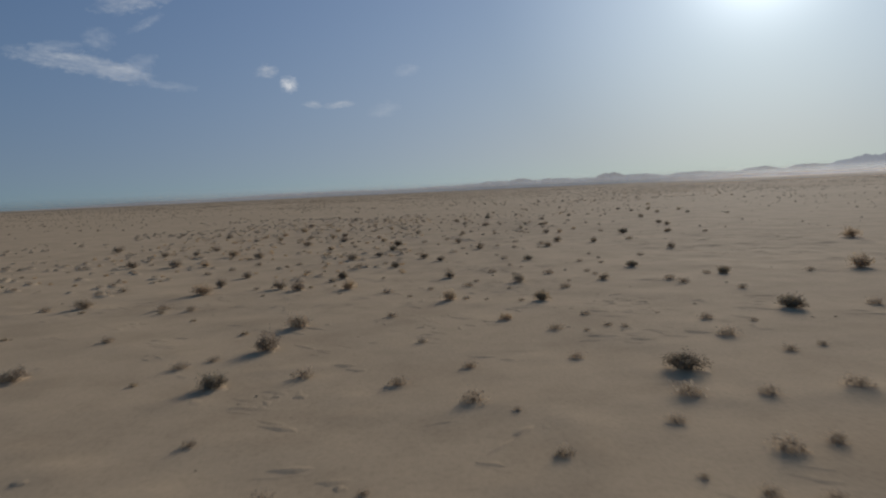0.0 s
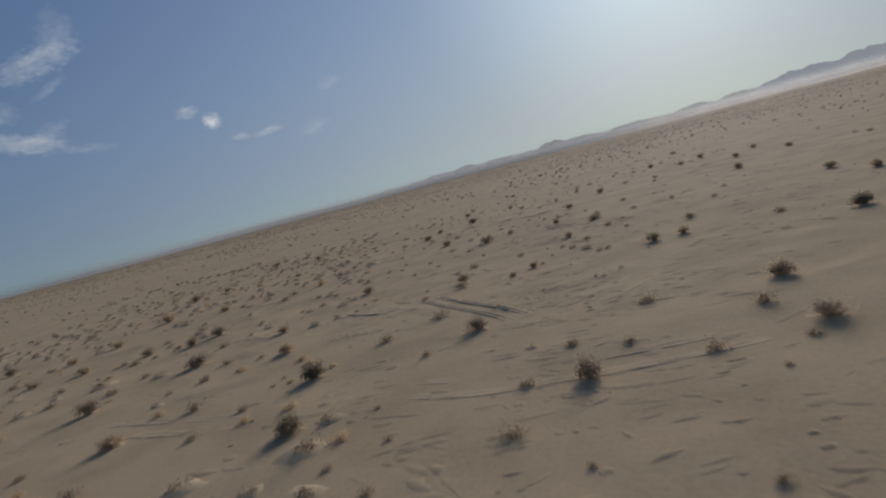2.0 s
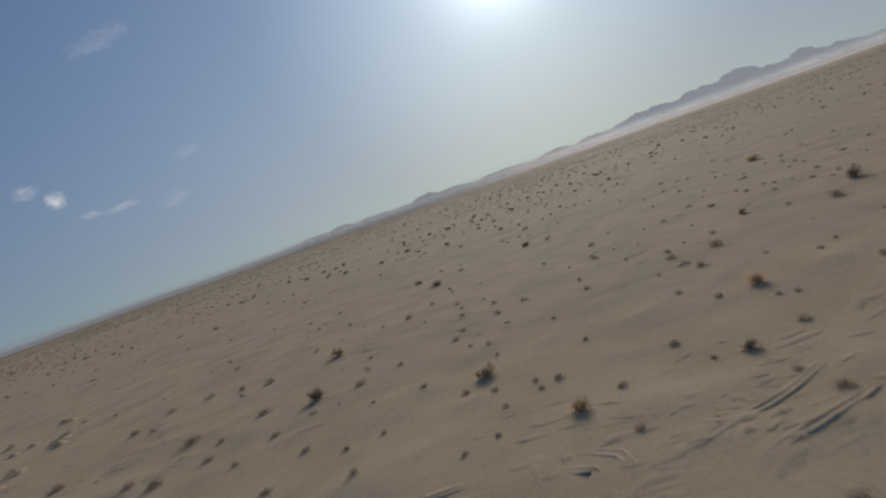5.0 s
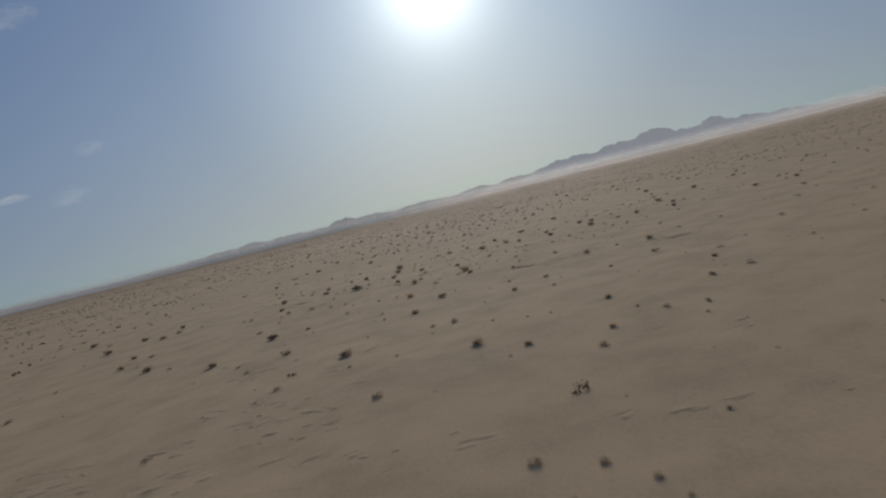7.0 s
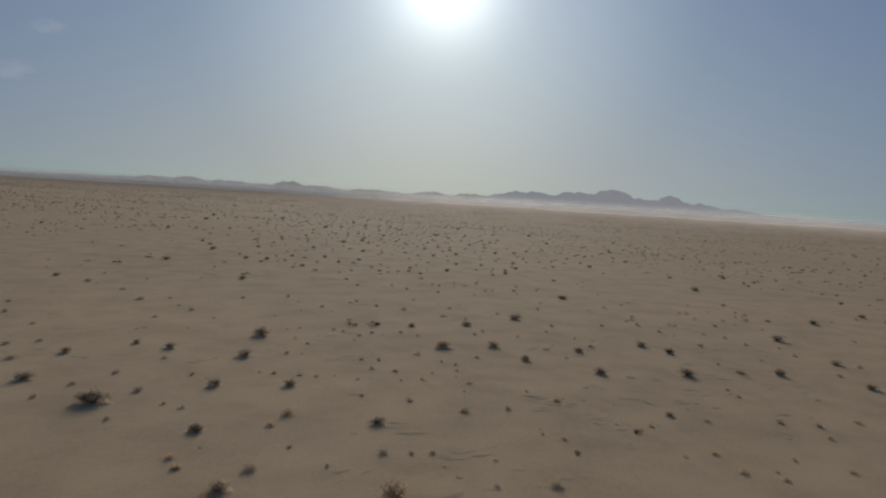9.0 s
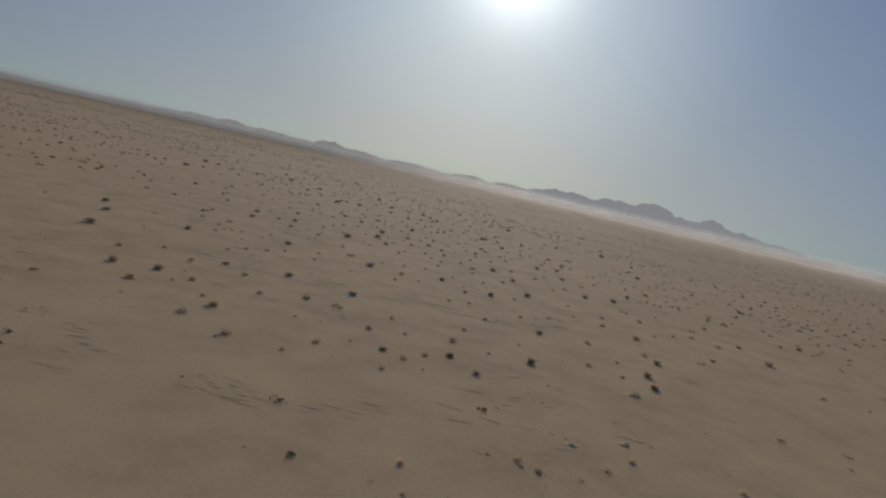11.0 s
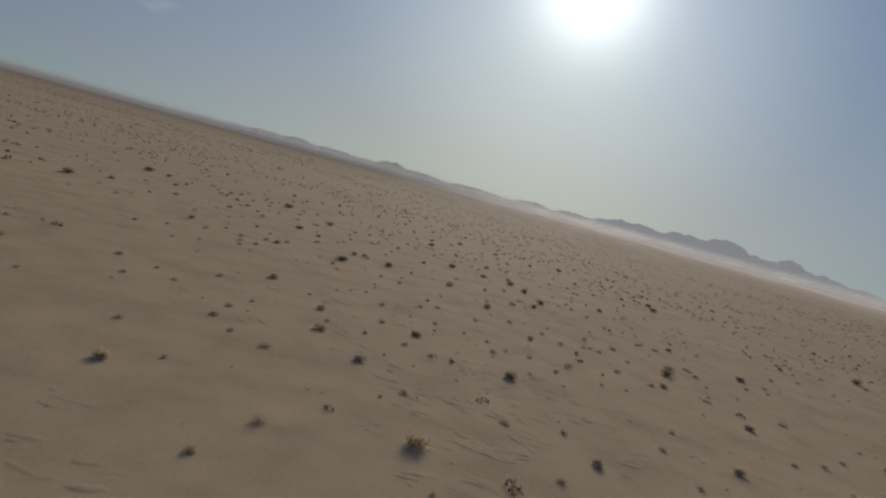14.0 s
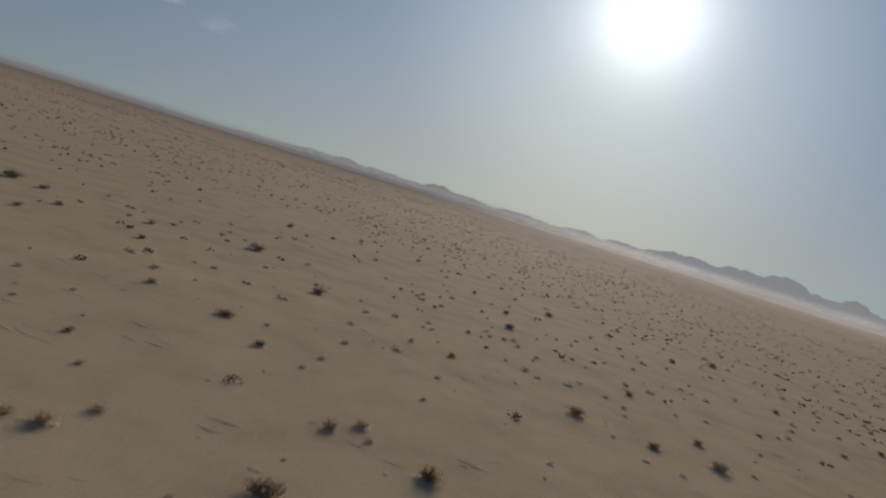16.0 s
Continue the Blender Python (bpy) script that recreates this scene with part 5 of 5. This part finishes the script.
deep_track([(-5.4, 97.3), (-4.7, 95.2), (-3.3, 93.6)], 0.0)
deep_track([(42.8, 294.3), (46.8, 284.0)], 0.0)
deep_track([(62.9, 260.6), (66.5, 253.9)], 0.0)
deep_track([(73.9, 247.3), (78.4, 243.8)], 0.0)
tyre_track([(18.0, 153.1), (19.4, 153.6), (20.8, 154.0), (23.4, 154.7)], 0.0, 0.6, 0.34, 2.2)
tyre_track([(20.4, 151.8), (21.4, 152.1), (22.5, 152.5), (24.0, 153.1)], 0.0, 0.6, 0.34, 2.0)
tyre_track([(18.7, 152.2), (19.8, 152.7), (21.2, 153.0)], 0.0, 0.6, 0.34, 1.8)
tyre_track([(25.5, 157.7), (26.6, 157.9), (27.8, 158.2)], 0.0, 0.6, 0.30, 1.0)
deep_track([(16.7, 156.5), (17.5, 156.1), (18.2, 155.1), (17.9, 154.5), (17.2, 154.5)], 0.9)
deep_track([(13.4, 121.7), (14.4, 120.3), (16.2, 120.6), (18.0, 120.6)], 0.0)
deep_track([(11.5, 120.8), (13.2, 121.6), (14.6, 121.8), (15.8, 121.0), (16.8, 119.7)], 0.0)
deep_track([(14.3, 121.2), (14.6, 118.9), (14.7, 116.9)], 0.0)
deep_track([(18.0, 117.6), (17.1, 115.6), (15.9, 114.5), (14.7, 114.1)], 0.0)
deep_track([(10.0, 111.8), (11.0, 112.0), (12.3, 112.5), (13.6, 112.7)], 0.0)
deep_track([(10.5, 110.7), (11.7, 111.3), (12.7, 111.7)], 0.0)
deep_track([(8.7, 124.2), (10.4, 123.6), (12.3, 123.1)], 0.0)
deep_track([(9.2, 118.6), (10.3, 120.0), (12.0, 121.0)], 0.0)
deep_track([(9.9, 115.6), (10.3, 113.6), (11.2, 112.5), (12.2, 112.3)], 0.0)


# ---- wind ripples and broken crust ----
def ripple(rnd, x, y, length, wide, high, turn, verts, faces):
    """A low crooked ridge of sand, thin at both ends."""
    first, bend = len(verts), rnd.uniform(-0.25, 0.25)
    for k in range(6):
        u = k / 5 - 0.5
        full = (1 - (2 * u) ** 2) * rnd.uniform(0.6, 1.1)
        mx, my = u * length, bend * length * u * u + rnd.uniform(-0.3, 0.3) * wide
        for off, up in ((-1, -0.012), (-0.1, wide * high * full), (1, -0.012)):
            px, py = mx, my + off * wide * (0.4 + full)
            qx, qy = x + px * math.cos(turn) - py * math.sin(turn), y + px * math.sin(turn) + py * math.cos(turn)
            verts.append((qx, qy, float(ground_z(qx, qy)) + up))
    for k in range(5):
        for s in (0, 1):
            a = first + 3 * k + s
            faces.append((a, a + 3, a + 4, a + 1))


# Places where wheels have churned up the sand: x, y, half width, number of ridges.
CHURNED = [(-2.4, 100.4, 5, 70), (7.1, 91.5, 4, 60), (-4.6, 95.0, 2.5, 40), (8.4, 86.6, 3, 40), (14.4, 110, 5, 70), (13.1, 102.8, 3, 45),
           (7.0, 99.8, 3, 30), (5.0, 47.0, 5, 60), (15.5, 126, 4, 80), (16.5, 133, 4, 50), (15.0, 120, 4, 60), (22.0, 155, 3, 30), (66.7, 256, 6, 45),
           (8.0, 68.0, 5, 55), (3.0, 58.0, 5, 55), (8.0, 57.0, 4, 45), (5.0, 76.0, 5, 45), (0.5, 34.0, 4, 30), (10.0, 38.0, 4, 30),
           (9.9, 119.5, 1.2, 40), (15.8, 120.0, 1.6, 40), (12.1, 111.9, 1.4, 45), (9.6, 120.2, 1.0, 20), (12.0, 113.2, 2.0, 35)]


def ripples(name, seed):
    rnd = random.Random(seed)
    verts, faces = [], []
    for way, apart in rut_lines:
        for n in range(len(way) // 2):
            p = rnd.choice(way)
            ripple(rnd, p.x + rnd.gauss(0, 1.6), p.y + rnd.gauss(0, 1.3), rnd.uniform(0.5, 2.0), rnd.uniform(0.14, 0.32), rnd.uniform(0.10, 0.22),
                   rnd.gauss(0.0, 0.35), verts, faces)
    for x, y, wide, count in CHURNED:
        for n in range(count):
            ripple(rnd, x + rnd.gauss(0, 0.55) * wide, y + rnd.gauss(0, 0.5) * wide, rnd.uniform(0.25, 1.1), rnd.uniform(0.07, 0.17), rnd.uniform(0.18, 0.40),
                   rnd.gauss(-0.3, 0.7), verts, faces)
    path = [(row[1], row[2]) for row in PATH]
    made = 0
    while made < 5600:
        foot, bearing, r = rnd.choice(path), radians(rnd.uniform(-45, 60)), rnd.uniform(14, 75)
        x, y = foot[0] + r * math.sin(bearing), foot[1] + r * math.cos(bearing)
        if float(value_noise(x, y, 11.0, 3)) < rnd.uniform(0.3, 0.8) + (0.0 if y < 125 else 0.10):
            continue
        turn = rnd.gauss(-0.3, 0.35)
        for n in range(rnd.choice((1, 2, 3, 4, 5))):
            ripple(rnd, x + rnd.gauss(0, 0.7), y + n * rnd.uniform(0.3, 0.6), rnd.uniform(0.4, 1.9), rnd.uniform(0.10, 0.26), rnd.uniform(0.14, 0.30),
                   turn + rnd.gauss(0, 0.12), verts, faces)
            made += 1
    me = bpy.data.meshes.new(name)
    me.from_pydata(verts, [], faces)
    me.polygons.foreach_set("use_smooth", np.ones(len(faces), bool))
    me.materials.append(SAND)
    return tagged(new(name, me), "low broken ripples of wind-blown sand", "sand", kind="stuff")


ripples("sand_ripples", 61)


# ---- the rest of the scrub, too many to count ----
def tuft(rnd, x, y, z, wide, verts, faces, leaves, leaf=1.0):
    """A small far bush: two or three loose clumps of leaves turned every way."""
    clumps = [(x + wide * rnd.uniform(-0.3, 0.3), y + wide * rnd.uniform(-0.25, 0.25), rnd.uniform(0.4, 0.9)) for k in range(rnd.choice((2, 3)))]
    full = wide
    for n in range(leaves):
        x, y, share = rnd.choice(clumps)
        wide = full * share
        a, r, up = rnd.uniform(0, 6.283), math.sqrt(rnd.random()), rnd.random()
        px, py, pz = x + 0.42 * wide * r * math.cos(a), y + 0.42 * wide * r * math.sin(a), z + wide * (0.03 + 0.40 * up * (1 - 0.6 * r * r))
        s = full * leaf * rnd.uniform(0.08, 0.20)
        u = Vector((rnd.uniform(-1, 1), rnd.uniform(-1, 1), rnd.uniform(-1, 1))).normalized()
        v = u.orthogonal().normalized() * rnd.uniform(0.5, 1.0)
        k = len(verts)
        verts += [(px - s * u.x, py - s * u.y, pz - s * u.z), (px + s * v.x, py + s * v.y, pz + s * v.z),
                  (px + s * u.x, py + s * u.y, pz + s * u.z), (px - s * v.x, py - s * v.y, pz - s * v.z)]
        faces.append((k, k + 1, k + 2, k + 3))


LINE = np.array([(row[1], row[2]) for row in PATH])


def off_the_line(x, y):
    """Metres from the line of flight."""
    return float(np.min(np.hypot(LINE[:, 0] - x, LINE[:, 1] - y)))


def scrub(name, seed, mat, count, near, far, widths, blades, label, gap):
    """Scattered bushes in loose drifts over the plain between two distances from the line of flight."""
    rnd = random.Random(seed)
    verts, faces = [], []
    path = [(row[1], row[2]) for row in PATH]
    own = {}
    for x, y, w in placed:
        own.setdefault((int(x // 4), int(y // 4)), []).append((x, y, w))
    made = 0
    while made < count:
        y = rnd.uniform(-10, far * 1.25 + 120)
        bearing = radians(rnd.uniform(-48, 78))
        r = near + (far - near) * rnd.random() ** 0.75
        foot = rnd.choice(path)
        x, y = foot[0] + r * math.sin(bearing), foot[1] + r * math.cos(bearing)
        if rnd.random() > 1.5 * (float(value_noise(x, y, 31.0, 3)) - 0.15):
            continue
        if near < 200 and any((x - px) ** 2 + (y - py) ** 2 < gap * gap for i in (-1, 0, 1) for j in (-1, 0, 1)
                              for px, py, w in own.get((int(x // 4) + i, int(y // 4) + j), ())):
            continue
        wide = rnd.uniform(*widths) * rnd.uniform(0.6, 1.0)
        near_by = r < 700 and off_the_line(x, y) < 60
        if near_by and near > 60 and rnd.random() < 0.5:
            continue
        tuft(rnd, x, y, float(ground_z(x, y)) if r < 700 else 0.0, wide, verts, faces, 70 if near_by else blades, 0.36 if near_by else 1.0)
        made += 1
    me = bpy.data.meshes.new(name)
    me.from_pydata(verts, [], faces)
    me.materials.append(mat)
    return tagged(new(name, me), label, "scrub", kind="stuff")


# These two far layers take the leaf colour with shade painted in.
scrub("far_scrub", 21, FAR_SHADED_LEAVES, 26000, 170, 1000, (0.6, 1.6), 8, "countless brown desert bushes thinning towards the horizon", 3.0)
scrub("distant_scrub", 22, FAR_SHADED_LEAVES, 24000, 600, 3300, (1.2, 3.2), 5, "brown scrub merging into a band far off", 0.0)
scrub("small_scrub", 23, LEAVES, 450, 12, 110, (0.2, 0.5), 34, "small brown seedlings and dead tufts on the sand", 2.0)
scrub("dry_tufts", 24, STRAW, 700, 12, 130, (0.15, 0.4), 26, "small straw-coloured tufts of dead grass", 1.5)


def patch_of_scrub(name, seed, mat, count, xs, ys, widths, label, gap):
    """A closer growth of low bushes over one stretch of the plain."""
    rnd = random.Random(seed)
    verts, faces, made = [], [], 0
    while made < count:
        x, y = rnd.uniform(*xs), rnd.uniform(*ys)
        if rnd.random() > 1.6 * (float(value_noise(x, y, 14.0, 1)) - 0.1) or any((x - px) ** 2 + (y - py) ** 2 < gap * gap for px, py, w in placed):
            continue
        me, turn, wide = rnd.choice(LOW_KINDS), Matrix.Rotation(rnd.uniform(0, 6.28), 3, "Z"), rnd.uniform(*widths)
        first, foot = len(verts), Vector((x, y, float(ground_z(x, y))))
        verts.extend([foot + turn @ (v.co * wide) for v in me.vertices])
        faces.extend([[first + i for i in p.vertices] for p in me.polygons])
        made += 1
    me = bpy.data.meshes.new(name)
    me.from_pydata(verts, [], faces)
    me.materials.append(mat)
    return tagged(new(name, me), label, "scrub", kind="stuff")


def hummocks(name, seed, count, spots, widths, blades, leaf, label):
    """Low heaps of caught sand, each with a small bush grown through its top."""
    rnd = random.Random(seed)
    verts, faces, slots = [], [], []
    made = 0
    while made < count:
        x, y = spots(rnd)
        if rnd.random() > 1.7 * (float(value_noise(x, y, 19.0, 2)) - 0.2) or any((x - px) ** 2 + (y - py) ** 2 < 2.0 for px, py, w in placed):
            continue
        wide, z, first = rnd.uniform(*widths) * rnd.uniform(0.7, 1.0), float(ground_z(x, y)), len(verts)
        verts.append((x, y, z + 0.13 * wide))
        for ring, up in ((0.5, 0.085), (1.0, -0.05)):
            for s in range(7):
                a, r = 0.8976 * s, ring * wide * rnd.uniform(0.6, 0.95)
                verts.append((x + r * math.cos(a), y + r * math.sin(a), z + up * wide))
        for s in range(7):
            n = (s + 1) % 7
            faces.append((first, first + 1 + s, first + 1 + n))
            faces.append((first + 1 + s, first + 8 + s, first + 8 + n, first + 1 + n))
        slots += [0] * 14
        before = len(faces)
        tuft(rnd, x, y - 0.12 * wide, z + 0.08 * wide, wide * rnd.uniform(0.7, 1.0), verts, faces, *((70, 0.36) if off_the_line(x, y) < 60 else (blades, leaf)))
        slots += [1] * (len(faces) - before)
        made += 1
    me = bpy.data.meshes.new(name)
    me.from_pydata(verts, [], faces)
    me.materials.append(LOOSE_SAND)
    me.materials.append(PALE_LEAVES)
    me.polygons.foreach_set("material_index", np.array(slots, dtype=np.int32))
    me.polygons.foreach_set("use_smooth", np.array(slots) == 0)
    return tagged(new(name, me), label, "scrub", kind="stuff")


def over(xs, ys):
    return lambda rnd: (rnd.uniform(*xs), rnd.uniform(*ys))


def beside_the_flight(near, far):
    def spot(rnd):
        row, bearing, r = rnd.choice(PATH), radians(rnd.uniform(-46, 74)), near + (far - near) * rnd.random() ** 0.8
        return row[1] + r * math.sin(bearing), row[2] + r * math.cos(bearing)
    return spot


hummocks("hummock_scrub", 71, 620, over((-75, -4), (50, 210)), (0.8, 1.5), 90, 0.40, "close-set bushes on little heaps of sand")
hummocks("hummock_scrub", 72, 900, over((135, 285), (375, 630)), (0.5, 1.1), 60, 0.55, "close-set bushes on little heaps of sand")
hummocks("hummock_scrub", 73, 1100, beside_the_flight(75, 300), (0.4, 1.0), 26, 1.0, "small bushes on low heaps of blown sand")
patch_of_scrub("thicket_scrub", 51, LEAVES, 210, (-48, -2), (58, 180), (0.4, 0.85), "close-set low brown bushes on hummocky sand", 1.3)
patch_of_scrub("thicket_scrub", 52, STRAW, 110, (-45, -4), (25, 175), (0.3, 0.7), "close-set pale dry bushes on hummocky sand", 1.2)
patch_of_scrub("thicket_scrub", 53, LEAVES, 110, (6, 62), (158, 216), (0.25, 0.6), "scattered small brown bushes on smooth sand", 1.5)
patch_of_scrub("thicket_scrub", 54, LEAVES, 120, (56, 122), (264, 326), (0.25, 0.65), "scattered small brown bushes on smooth sand", 1.5)
